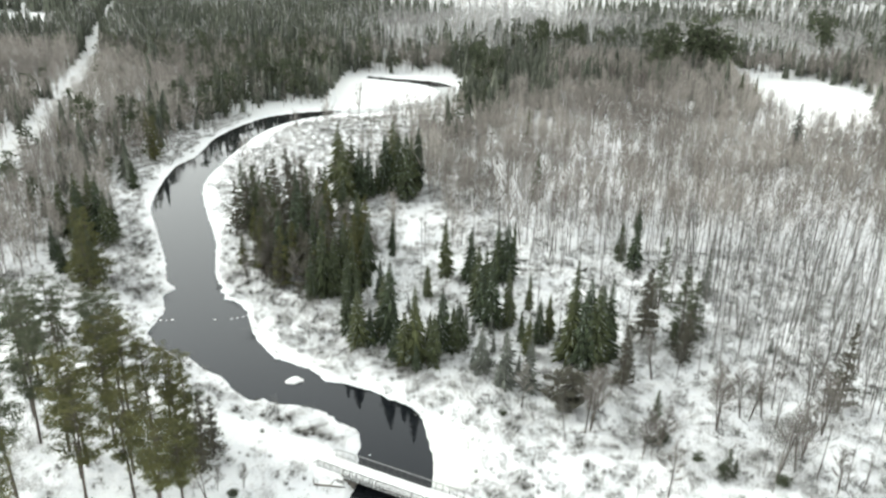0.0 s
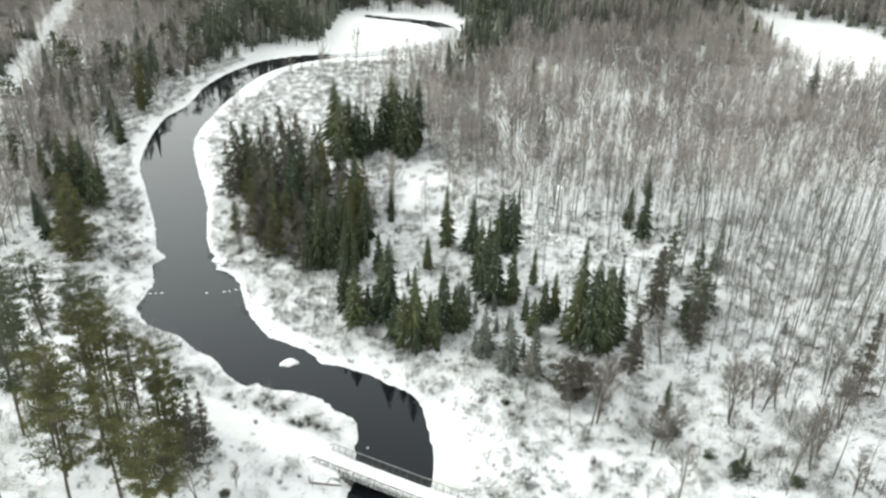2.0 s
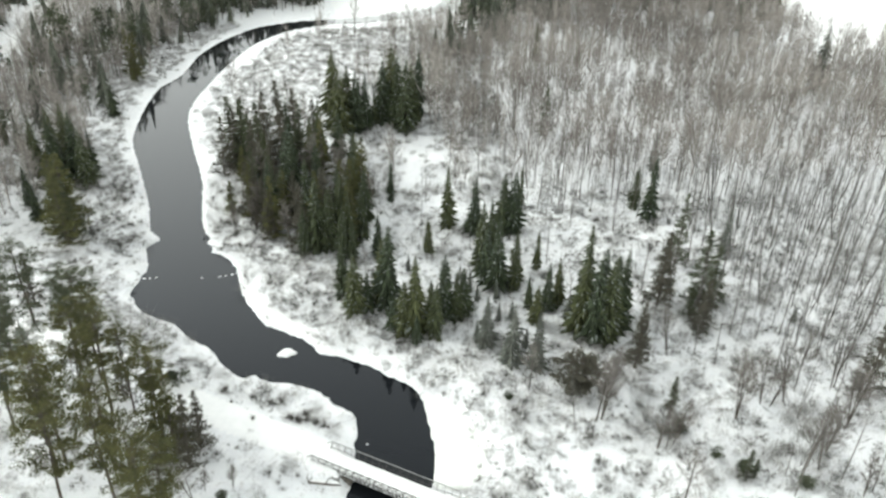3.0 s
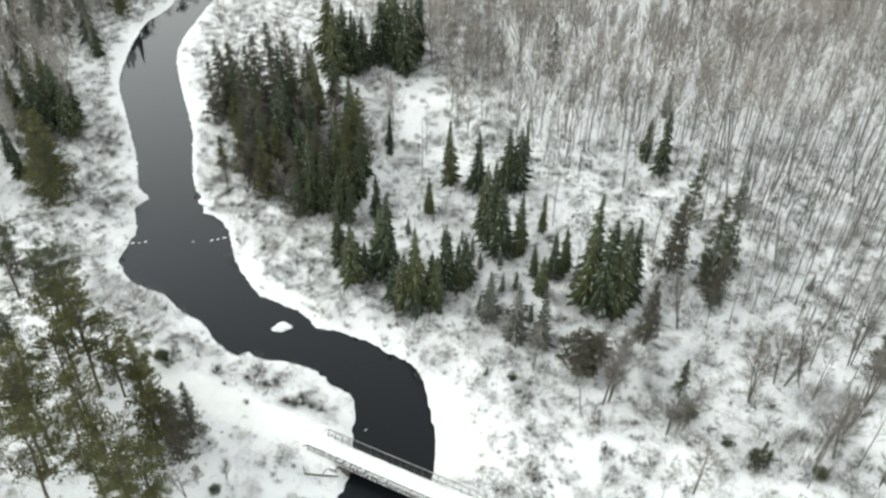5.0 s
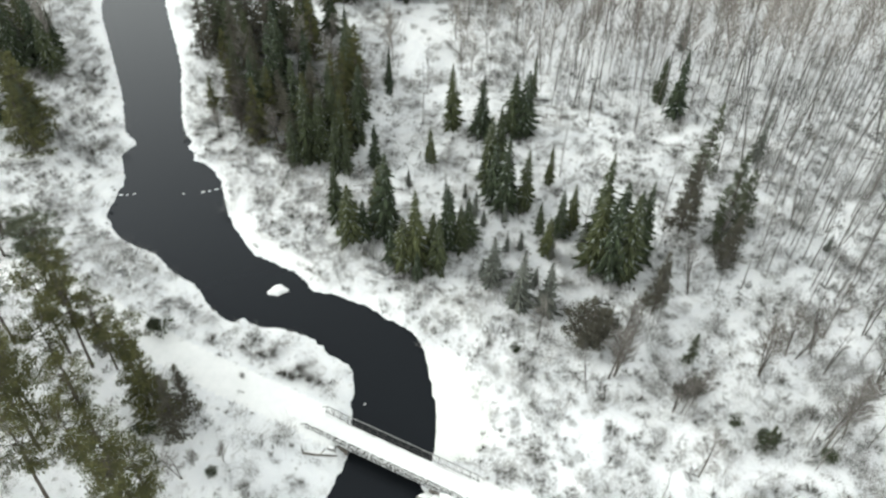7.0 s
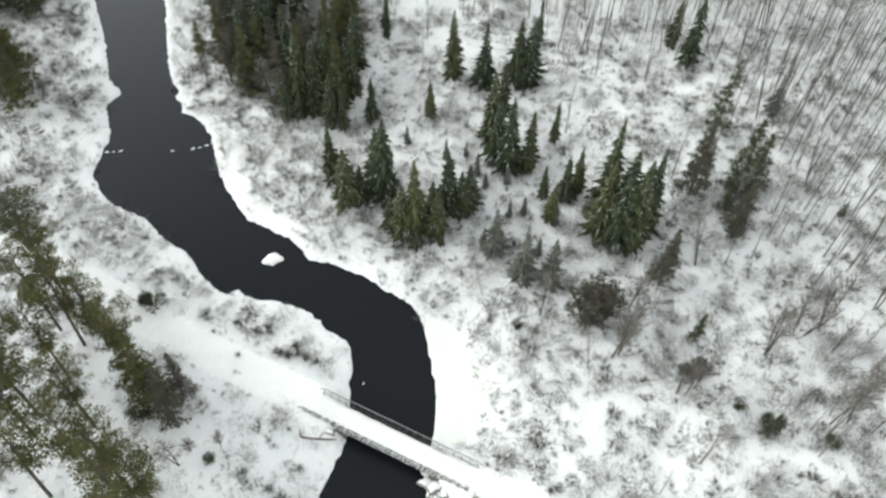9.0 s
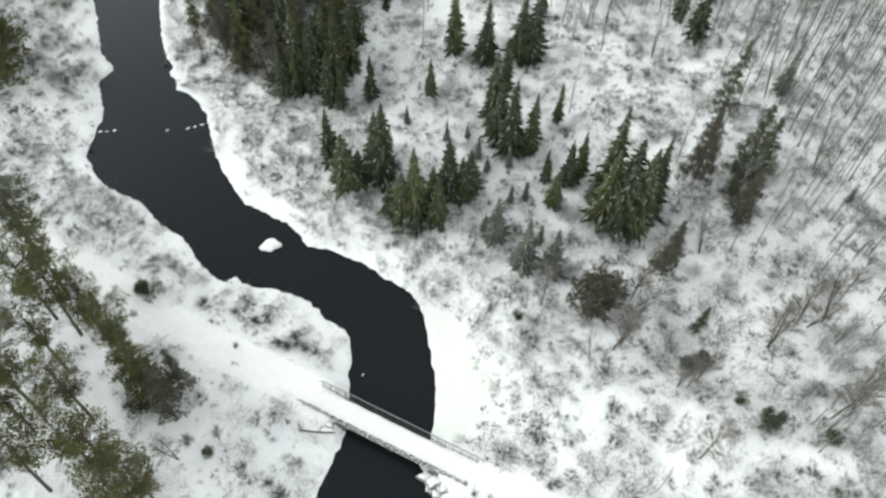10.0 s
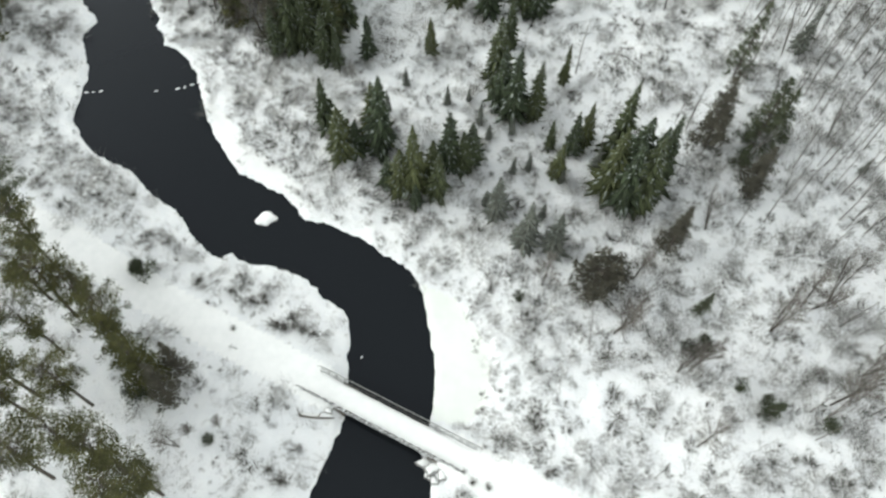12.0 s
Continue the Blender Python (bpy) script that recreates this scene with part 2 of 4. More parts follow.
def inside(px, py, poly):
    hit = np.zeros(px.shape, bool)
    q = np.roll(poly, -1, axis=0)
    for (ax, ay), (bx, by) in zip(poly, q):
        cross = ((ay > py) != (by > py)) & (px < (bx - ax) * (py - ay) / (by - ay + 1e-12) + ax)
        hit ^= cross
    return hit


def signed(px, py, poly):
    d = seg_dist(px, py, poly, True)
    return np.where(inside(px, py, poly), -d, d)


def near_river(px, py, reach=60.0):
    """Distance to the river's edge, negative in the water; far from it only a large number."""
    out = np.full(px.shape, 1e3)
    ok = (px > -97 - reach) & (px < 11 + reach) & (py < 480 + reach)
    if ok.any():
        out[ok] = signed(px[ok], py[ok], RIVER)
    return out


def waves(px, py, size, seed):
    """Soft unevenness between about -1 and 1."""
    r = np.random.default_rng(seed)
    out = np.zeros(px.shape)
    for k in range(7):
        a, f, p = r.uniform(0, 6.28), r.uniform(0.6, 1.7) / size, r.uniform(0, 6.28)
        out += np.sin((px * np.cos(a) + py * np.sin(a)) * f * 6.28 + p)
    return out / 3.5


def step(v, lo, hi):
    u = np.clip((v - lo) / (hi - lo), 0, 1)
    return u * u * (3 - 2 * u)


def ground_z(px, py):
    px, py = np.asarray(px, float), np.asarray(py, float)
    d = near_river(px, py)
    rough = waves(px, py, 3.1, 1) * 0.10 + waves(px, py, 7.3, 2) * 0.16
    d = d + waves(px, py, 2.3, 3) * 0.22 * (np.abs(d) < 6)
    z = 0.42 * step(d, 0, 0.7) + 0.5 * step(d, 1.0, 5) + 1.1 * step(d, 4, 16) + rough * step(d, 0.6, 4)
    z += (waves(px, py, 26, 4) * 0.5 + 0.4) * step(d, 12, 40)
    z = z * (1 - 0.8 * step(py, 240, 330) * (1 - step(d, 8, 30)))
    z = np.where(d < 0, -0.9 * step(-d, 0, 2.0) - 0.02, z)
    for flat, level in ((MEADOW, 0.45), (NORTH_BANK, 0.4), (LAKE, 0.8)):
        w = step(-signed(px, py, flat), -6, 1) * (d > 0.6)
        z = z * (1 - w) + level * w
    for flat in (SHELF, LEDGE):
        w = step(-signed(px, py, flat), -2.0, 1.0) * step(d, 0.3, 0.9)
        z = z * (1 - w) + (0.30 + 0.02 * waves(px, py, 4, 9)) * w
    for line, half, level in ((WEST_TRAIL, 2.9, 2.02), (EAST_TRAIL, 2.8, 2.02)):
        w = (1 - step(seg_dist(px, py, line, False), half - 0.8, half + 2.2)) * step(d, 0.4, 2.5)
        z = z * (1 - w) + level * w
    w = 1 - step(seg_dist(px, py, ROAD, False), 3, 7)
    z = z * (1 - w) + 2.9 * w
    far = np.hypot(px, py - 100)
    z += step(far, 500, 2600) * (26 + 10 * waves(px, py, 900, 5))
    return z


# ---- mesh helpers ----
class Form:
    """Triangles of a small shape, gathered piece by piece, with a material slot each."""

    def __init__(self):
        self.v, self.t, self.m = [], [], []

    def tri(self, a, b, c, slot=0):
        k = len(self.v)
        self.v += [tuple(a), tuple(b), tuple(c)]
        self.t.append((k, k + 1, k + 2))
        self.m.append(slot)

    def strip(self, rows, slot=0, closed=True):
        """Skins rings of equal length."""
        k, n = len(self.v), len(rows[0])
        for row in rows:
            self.v += [tuple(p) for p in row]
        for i in range(len(rows) - 1):
            for j in range(n if closed else n - 1):
                a, b = k + i * n + j, k + i * n + (j + 1) % n
                self.t += [(a, b, b + n), (a, b + n, a + n)]
                self.m += [slot, slot]

    def tube(self, line, radii, n=5, slot=0):
        line = [Vector(p) for p in line]
        rows = []
        for i, p in enumerate(line):
            way = (line[min(i + 1, len(line) - 1)] - line[max(i - 1, 0)]).normalized()
            side = way.orthogonal().normalized()
            other = way.cross(side)
            rows.append([p + (side * math.cos(6.2832 * j / n) + other * math.sin(6.2832 * j / n)) * radii[i] for j in range(n)])
        self.strip(rows, slot)

    def box(self, lo, hi, slot=0):
        k = len(self.v)
        self.v += [(x, y, z) for x in (lo[0], hi[0]) for y in (lo[1], hi[1]) for z in (lo[2], hi[2])]
        for a, b, c, d in ((0, 1, 3, 2), (4, 6, 7, 5), (0, 4, 5, 1), (2, 3, 7, 6), (0, 2, 6, 4), (1, 5, 7, 3)):
            self.t += [(k + a, k + b, k + c), (k + a, k + c, k + d)]
            self.m += [slot, slot]

    def arrays(self):
        return np.array(self.v, float), np.array(self.t, int), np.array(self.m, int)

    def mesh(self, name, *mats):
        return big_mesh(name, *self.arrays(), mats)


def big_mesh(name, v, t, m, mats, smooth=False):
    me = bpy.data.meshes.new(name)
    me.vertices.add(len(v))
    me.vertices.foreach_set("co", np.asarray(v, np.float32).ravel())
    me.loops.add(3 * len(t))
    me.loops.foreach_set("vertex_index", np.asarray(t, np.int32).ravel())
    me.polygons.add(len(t))
    me.polygons.foreach_set("loop_start", np.arange(0, 3 * len(t), 3, dtype=np.int32))
    me.polygons.foreach_set("material_index", np.asarray(m, np.int32))
    if smooth:
        me.polygons.foreach_set("use_smooth", np.ones(len(t), bool))
    for one in mats:
        me.materials.append(one)
    me.update()
    me.validate()
    return me


def scatter(forms, x, y, z, size, seed, lean=0.04):
    """Many small shapes strewn over places, as one set of arrays."""
    r = np.random.default_rng(seed)
    pick = r.integers(0, len(forms), len(x))
    vs, ts, ms, base = [], [], [], 0
    for i, f in enumerate(forms):
        at = np.where(pick == i)[0]
        if not len(at):
            continue
        v, t, m = f
        a = r.uniform(0, 6.283, len(at))
        s = size[at]
        wide = s * r.uniform(0.8, 1.2, len(at))
        c, sn = np.cos(a)[:, None], np.sin(a)[:, None]
        X = (v[None, :, 0] * c - v[None, :, 1] * sn) * wide[:, None]
        Y = (v[None, :, 0] * sn + v[None, :, 1] * c) * wide[:, None]
        Z = v[None, :, 2] * s[:, None]
        lx, ly = r.normal(0, lean, len(at))[:, None], r.normal(0, lean, len(at))[:, None]
        P = np.stack([X + Z * lx + x[at][:, None], Y + Z * ly + y[at][:, None], Z + z[at][:, None]], 2)
        vs.append(P.reshape(-1, 3))
        ts.append((t[None] + (np.arange(len(at)) * len(v))[:, None, None]).reshape(-1, 3) + base)
        ms.append(np.tile(m, len(at)))
        base += len(at) * len(v)
    return np.vstack(vs), np.vstack(ts), np.concatenate(ms)


def part(name, data, parent, label=""):
    ob = new(name, data)
    ob.parent = parent
    return tagged(ob, label)


# ---- ground, water ----
def lines(lo, hi, dense_lo, dense_hi, fine, growth, biggest):
    mid = list(np.arange(dense_lo, dense_hi + fine / 2, fine))
    up, s = [], fine
    while (up[-1] if up else mid[-1]) < hi:
        s = min(s * growth, biggest)
        up.append((up[-1] if up else mid[-1]) + s)
    down, s = [], fine
    while (down[-1] if down else mid[0]) > lo:
        s = min(s * growth, biggest)
        down.append((down[-1] if down else mid[0]) - s)
    return np.array(down[::-1] + mid + up)


gx = lines(-3800, 3800, -97, 22, 0.66, 1.1, 300)
gy = list(lines(-2500, 190.5, 88, 190, 0.7, 1.09, 300))
stride = 0.7
while gy[-1] < 4600:
    stride = min(stride * (1.013 if gy[-1] < 505 else 1.09), 300)
    gy.append(gy[-1] + stride)
gy = np.array(gy)
GX, GY = np.meshgrid(gx, gy)
GZ = ground_z(GX.ravel(), GY.ravel())
nx, ny = len(gx), len(gy)
cell = (np.arange(ny - 1)[:, None] * nx + np.arange(nx - 1)[None]).ravel()
gt = np.concatenate([np.stack([cell, cell + 1, cell + nx + 1], 1), np.stack([cell, cell + nx + 1, cell + nx], 1)])
gc = np.stack([GX.ravel(), GY.ravel(), GZ], 1)
mid = gc[gt].mean(axis=1)
trail = np.minimum(seg_dist(mid[:, 0], mid[:, 1], WEST_TRAIL, False), seg_dist(mid[:, 0], mid[:, 1], EAST_TRAIL, False)) < 3.0
shelf = inside(mid[:, 0], mid[:, 1], SHELF)
calm = inside(mid[:, 0], mid[:, 1], LEDGE) | inside(mid[:, 0], mid[:, 1], MEADOW) | inside(mid[:, 0], mid[:, 1], LAKE) | trail
road = seg_dist(mid[:, 0], mid[:, 1], ROAD, False) < 3.6
gm = np.where(road, 2, np.where(shelf, 3, np.where(calm, 1, 0)))
ground = new("ground", big_mesh("ground", gc, gt, gm, (SNOW, CLEAN_SNOW, ROAD_SNOW, SHELF_ICE), smooth=True))
tagged(ground, "snow-covered river valley floor with low banks", "snowy ground", kind="structure")

wf = Form()
wf.strip([[(x, y, 0.0) for x in np.linspace(-112, 28, 15)] for y in np.linspace(-70, 485, 40)], closed=False)
river = new("water", wf.mesh("water", WATER))
tagged(river, "dark still river water, open between snowy banks", "river", kind="structure")


# ---- trees ----
def spruce_forms(seed, height, radius, bottom=0.04, gap=0.5, density=1.0, droop=0.55, snowy=0.5):
    """A spruce: trunk, a ragged crown of drooping boughs in whorls, and the snow that lies on them."""
    r = random.Random(seed)
    trunk, crown, snow = Form(), Form(), Form()
    trunk.tube([(0, 0, -0.4), (0.03, 0, height * 0.5), (0, 0.02, height * 0.97)], [0.014 * height, 0.009 * height, 0.02], 6)
    z = bottom * height
    heavy = r.uniform(0, 6.28)
    while z < height * 0.985:
        u = z / height
        R = radius * 1.08 * (1 - u) ** 0.82 * min(1.0, 0.62 + 3.2 * u) * r.uniform(0.72, 1.12) + 0.06
        count = max(4, int((5.5 + 4 * (1 - u)) * density))
        turn = r.uniform(0, 6.28)
        for k in range(count):
            a = turn + 6.2832 * k / count + r.uniform(-0.3, 0.3)
            L = R * r.uniform(0.55, 1.2) * (1 + 0.13 * math.cos(a - heavy))
            c, s = math.cos(a), math.sin(a)
            w = L * 0.15 + 0.07
            zr = z + r.uniform(-0.12, 0.12)
            root, elbow = (0, 0, zr + 0.25 * L), (c * L * 0.55, s * L * 0.55, zr + 0.04 * L)
            tip = (c * L, s * L, zr - droop * L * 0.55 + r.uniform(-0.1, 0.1))
            l1 = (elbow[0] - s * w, elbow[1] + c * w, elbow[2] - 0.2 * L)
            r1 = (elbow[0] + s * w, elbow[1] - c * w, elbow[2] - 0.2 * L)
            crown.tri(root, l1, elbow)
            crown.tri(root, elbow, r1)
            crown.tri(elbow, l1, tip)
            crown.tri(elbow, tip, r1)
            for q in range(6):
                f = r.uniform(0.3, 1.0)
                bx, by, bz = c * L * f, s * L * f, zr + (0.12 - droop * 0.5 * f) * L
                side = (1 if q % 2 else -1) * r.uniform(0.16, 0.42) * L * (1.25 - f)
                k1 = r.uniform(0.05, 0.11)
                crown.tri((bx - c * k1, by - s * k1, bz), (bx + c * k1, by + s * k1, bz),
                          (bx - s * side + c * 0.16 * L, by + c * side + s * 0.16 * L, bz - r.uniform(0.06, 0.3) * L - 0.04))
            if r.random() < snowy:
                f0, f1, lift = r.uniform(0.4, 0.6), r.uniform(0.7, 1.0), 0.05
                p0 = (c * L * f0, s * L * f0, zr + (0.16 - droop * 0.5 * f0) * L + lift)
                p1 = (c * L * f1, s * L * f1, zr + (0.10 - droop * 0.5 * f1) * L + lift)
                m = r.uniform(0.25, 0.7) * w * 0.7
                q1, q2 = ((p0[0] + p1[0]) / 2 - s * m, (p0[1] + p1[1]) / 2 + c * m, (p0[2] + p1[2]) / 2), ((p0[0] + p1[0]) / 2 + s * m, (p0[1] + p1[1]) / 2 - c * m, (p0[2] + p1[2]) / 2)
                snow.tri(p0, q1, p1)
                snow.tri(p0, p1, q2)
        z += gap * r.uniform(0.8, 1.2) * (0.55 + 0.6 * (1 - u))
    crown.tri((-0.06, 0, height * 0.93), (0.06, 0, height * 0.93), (0, 0, height * 1.02))
    crown.tri((0, -0.06, height * 0.93), (0, 0.06, height * 0.93), (0, 0, height * 1.02))
    return trunk, crown, snow


def tuft(form, r, cx, cy, cz, size, count, slot=0, flat=0.6, coarse=1.0):
    """A clump of short needle sprays."""
    for _ in range(count):
        d = Vector((r.gauss(0, 1), r.gauss(0, 1), r.gauss(0, flat))).normalized()
        p = Vector((cx, cy, cz)) + Vector((d.x, d.y, d.z * flat)) * size * r.uniform(0.25, 1.0)
        e = Vector((r.gauss(0, 1), r.gauss(0, 1), r.gauss(0, 0.6))).normalized()
        g = d.cross(e).normalized()
        k = size * r.uniform(0.17, 0.33) * coarse
        form.tri(p - g * k * 0.45, p + g * k * 0.45, p + (d * 0.6 + e * 0.5) * k, slot)


def pine_forms(seed, height, radius, start=0.5, clumps=26, count=34, coarse=1.0, tufts=(0.7, 1.3), conical=False):
    """A tall pine: bare trunk, limbs, and an open crown of needle clumps."""
    r = random.Random(seed)
    trunk, limbs, crown = Form(), Form(), Form()
    bend = (r.uniform(-0.5, 0.5), r.uniform(-0.5, 0.5))
    trunk.tube([(0, 0, -0.4), (bend[0] * 0.3, bend[1] * 0.3, height * 0.35), (bend[0], bend[1], height * 0.7), (bend[0] * 0.8, bend[1] * 0.8, height * 0.97)],
               [0.013 * height, 0.010 * height, 0.006 * height, 0.03], 7)
    for k in range(clumps):
        u = start + (1 - start) * (k + r.random()) / clumps
        a = r.uniform(0, 6.28)
        reach = radius * math.sin(math.pi * min(1, 0.18 + 0.82 * (1 - (u - start) / (1 - start)))) ** 0.7 * r.uniform(0.45, 1.05)
        if conical:
            reach = radius * (1 - (u - start) / (1 - start)) ** 0.75 * r.uniform(0.35, 1.05)
        z = height * u
        x0, y0 = bend[0] * 0.9, bend[1] * 0.9
        x, y = x0 + math.cos(a) * reach, y0 + math.sin(a) * reach
        limbs.tube([(x0, y0, z - 0.25 * reach), ((x0 + x) / 2, (y0 + y) / 2, z - 0.1 * reach), (x, y, z)], [0.05, 0.035, 0.015], 3)
        full = 1.15 - 0.65 * (u - start) / (1 - start) if conical else 1.0
        tuft(crown, r, x, y, z, full * r.uniform(*tufts), count, coarse=coarse)
        tuft(crown, r, (x0 + 2 * x) / 3, (y0 + 2 * y) / 3, z - 0.05, 0.6 * full * r.uniform(*tufts), count // 2, coarse=coarse)
    tuft(crown, r, bend[0] * 0.8, bend[1] * 0.8, height * (0.99 if conical else 0.985), 0.35 if conical else 0.7, count)
    for k in range(5):
        a, z, L = r.uniform(0, 6.28), height * r.uniform(0.25, start), r.uniform(0.6, 1.6)
        limbs.tube([(0, 0, z), (math.cos(a) * L, math.sin(a) * L, z + 0.1)], [0.03, 0.008], 3)
    return trunk, limbs, crown


def bare_forms(seed, height, spread, boughs=15, twigs=9, stems=1, start=0.35, thick=1.0):
    """A leafless broadleaf tree: trunk or trunks, boughs and fine twigs."""
    r = random.Random(seed)
    trunk, crown = Form(), Form()
    for s in range(stems):
        a0 = r.uniform(0, 6.28)
        out = 0.0 if stems == 1 else r.uniform(0.12, 0.22) * height
        top = Vector((math.cos(a0) * out + r.uniform(-0.4, 0.4), math.sin(a0) * out + r.uniform(-0.4, 0.4), height * r.uniform(0.85, 1.0)))
        knee = top * 0.5 + Vector((r.uniform(-0.3, 0.3), r.uniform(-0.3, 0.3), 0))
        trunk.tube([(0, 0, -0.3), knee, top], [0.0072 * height * thick, 0.0052 * height * thick, 0.015], 5)
        for k in range(boughs):
            u = start + (0.98 - start) * (k + r.random()) / boughs
            p = knee * (2 * u) if u < 0.5 else knee.lerp(top, 2 * u - 1)
            a = r.uniform(0, 6.28)
            L = spread * (1.15 - u) * r.uniform(0.7, 1.3)
            d = Vector((math.cos(a), math.sin(a), r.uniform(0.5, 1.1))).normalized()
            m1, e1 = p + d * L * 0.5, p + d * L + Vector((0, 0, 0.12 * L))
            crown.tube([p, m1, e1], [0.026 * thick, 0.016 * thick, 0.006], 3)
            for q in range(twigs):
                b = p.lerp(e1, r.uniform(0.3, 1.0))
                e = (d + Vector((r.gauss(0, 0.7), r.gauss(0, 0.7), r.gauss(0.5, 0.45)))).normalized()
                g = e.orthogonal().normalized() * 0.018
                crown.tri(b - g, b + g, b + e * L * r.uniform(0.35, 0.7))
    return trunk, crown


def whole(*forms):
    """Several forms as one, a material slot each."""
    vs, ts, ms, base = [], [], [], 0
    for i, f in enumerate(forms):
        v, t, m = f.arrays()
        vs.append(v), ts.append(t + base), ms.append(np.full(len(t), i))
        base += len(v)
    return np.vstack(vs), np.vstack(ts), np.concatenate(ms)


def far_conifer(seed, wide=0.17, skirts=6, n=5):
    """A conifer one metre high, to be scaled: jagged skirts of boughs."""
    r = random.Random(seed)
    f = Form()
    for k in range(skirts):
        u = 0.08 + 0.9 * k / skirts
        R, top = wide * (1 - u) ** 0.85, min(1.0, u + 1.5 / skirts)
        ring = []
        for j in range(2 * n):
            q = R * (r.uniform(0.9, 1.2) if j % 2 else r.uniform(0.45, 0.7))
            ring.append((math.cos(3.1416 * j / n) * q, math.sin(3.1416 * j / n) * q, u - (0.05 if j % 2 else -0.02)))
        for j in range(2 * n):
            f.tri(ring[j], ring[(j + 1) % (2 * n)], (0, 0, top))
    v, t, m = f.arrays()
    return v, t, np.zeros(len(t), int)


def far_bare(seed, count=60, wide=0.17, coarse=1.0):
    """A leafless tree one metre high, to be scaled: a stem or two and a narrow haze of rising twigs."""
    r = random.Random(seed)
    f = Form()
    for k in range(1 + (seed % 3 == 0)):
        dx, dy = r.uniform(-0.05, 0.05), r.uniform(-0.05, 0.05)
        f.tube([(0, 0, -0.02), (dx * 0.4, dy * 0.4, 0.5), (dx, dy, r.uniform(0.88, 0.98))], [0.0078, 0.0056, 0.0018], 3, 1)
    for k in range(count):
        u = r.uniform(0.38, 0.97)
        a, L = r.uniform(0, 6.28), wide * (1.25 - u) * r.uniform(0.4, 1.2)
        d = Vector((math.cos(a) * 0.55, math.sin(a) * 0.55, r.uniform(0.5, 1.2)))
        p = Vector((0, 0, u - 0.12)) + Vector((math.cos(a), math.sin(a), 0.8)) * L * r.uniform(0, 0.55)
        g = d.cross(Vector((r.gauss(0, 1), r.gauss(0, 1), r.gauss(0, 1)))).normalized() * r.uniform(0.0012, 0.0028) * coarse
        f.tri(p - g, p + g, p + d * L)
    return f.arrays()


def plant(name, kinds, rows, label, category, group, mats, base_height, names=("trunk", "crown")):
    """Trees one by one: rows of x, y, height and width of the crown; kinds: lists of the forms of its parts."""
    made = []
    for k, forms in enumerate(kinds):
        meshes = [f.mesh(name + "_" + nm, mt) for f, nm, mt in zip(forms, names, mats)]
        made.append(meshes)
    z = ground_z([r[0] for r in rows], [r[1] for r in rows])
    for i, (x, y, h, w) in enumerate(rows):
        top = new(name)
        s = h / base_height
        top.matrix_basis = pose(x, y, float(z[i]) - 0.05, 0, 0, (i * 137) % 360) @ Matrix.Diagonal((s * w, s * w, s, 1))
        for nm, me in zip(names, made[i % len(made)]):
            ob = part(nm, me, top)
            if nm in ("limb", "branchwork", "crown", "snow"):
                tagged(ob, kind="stuff")
        tagged(top, label, category, group)


SPRUCES_MID = [(2.8, 183.9, 16, 1), (9.3, 182, 15, 1), (16, 183.5, 15, 1.1), (18.4, 182.2, 16, 1.1), (21.4, 196.8, 11.5, 0.7), (-11.2, 196.6, 12, 0.7), (-1.5, 171.4, 9, 1),
               (10.2, 164.9, 16.5, 1), (12.6, 173.5, 13.5, 0.9), (13.2, 158.2, 17, 1), (11.0, 160.5, 14, 1), (16.9, 158, 14.5, 0.8), (22.3, 165.3, 10, 0.8), (20.3, 145.7, 9.2, 1.2),
               (22.9, 150.8, 11.5, 0.9), (25.2, 152.5, 11.5, 0.8), (19.2, 151.5, 8, 1), (30.1, 149.5, 20.5, 0.8), (30.8, 140.9, 17, 1.1), (33.3, 140.6, 18.5, 1.1)]
SPRUCES_BEND = [(36.6, 145.3, 18, 0.88), (28.6, 143.2, 17, 1.1), (34.5, 143.4, 17, 1.2), (32.2, 144.6, 18, 1.1), (-12.6, 170.6, 10.5, 1.1), (-9, 150.2, 19, 1.1), (-10.5, 152.5, 15, 1.2), (-15.8, 149.2, 13, 1.3),
                (-18.8, 154.2, 13.5, 1.1), (-13.2, 149.6, 9, 1.3), (-3.5, 142.8, 17.5, 0.94), (-5.5, 142.4, 12, 1.2), (-3, 139.6, 6.5, 1.4), (0.6, 141.4, 12, 1.2), (2.1, 147, 15, 1.1), (5.8, 147.9, 11.5, 1.1),
                (4.4, 146.4, 11, 1.2), (-0.4, 145.2, 10, 1.2), (-7.6, 143.8, 8, 1.4)]
SPRUCES_WEST = [(-38.9, 183.9, 17.2, 1.15), (-23, 184, 15.7, 1), (-17, 186, 13.9, 1.1), (-28, 184, 13.5, 1), (-22.4, 179, 14.2, 1), (-31.5, 245.6, 25, 1.05),
                (-27.4, 245.9, 20, 1.15), (-29.4, 241.5, 20, 1.15), (-24.6, 243, 19, 1.15), (-22, 246.3, 16.5, 1.15), (-19.5, 249.1, 10.5, 1), (-14.4, 255, 24, 1.1),
                (-9.6, 244, 23, 1.1), (-6.2, 258.4, 21, 1.05), (-12.4, 249, 22, 1.05), (-17, 251, 20, 1.15), (-8.4, 251, 20, 1.15)]
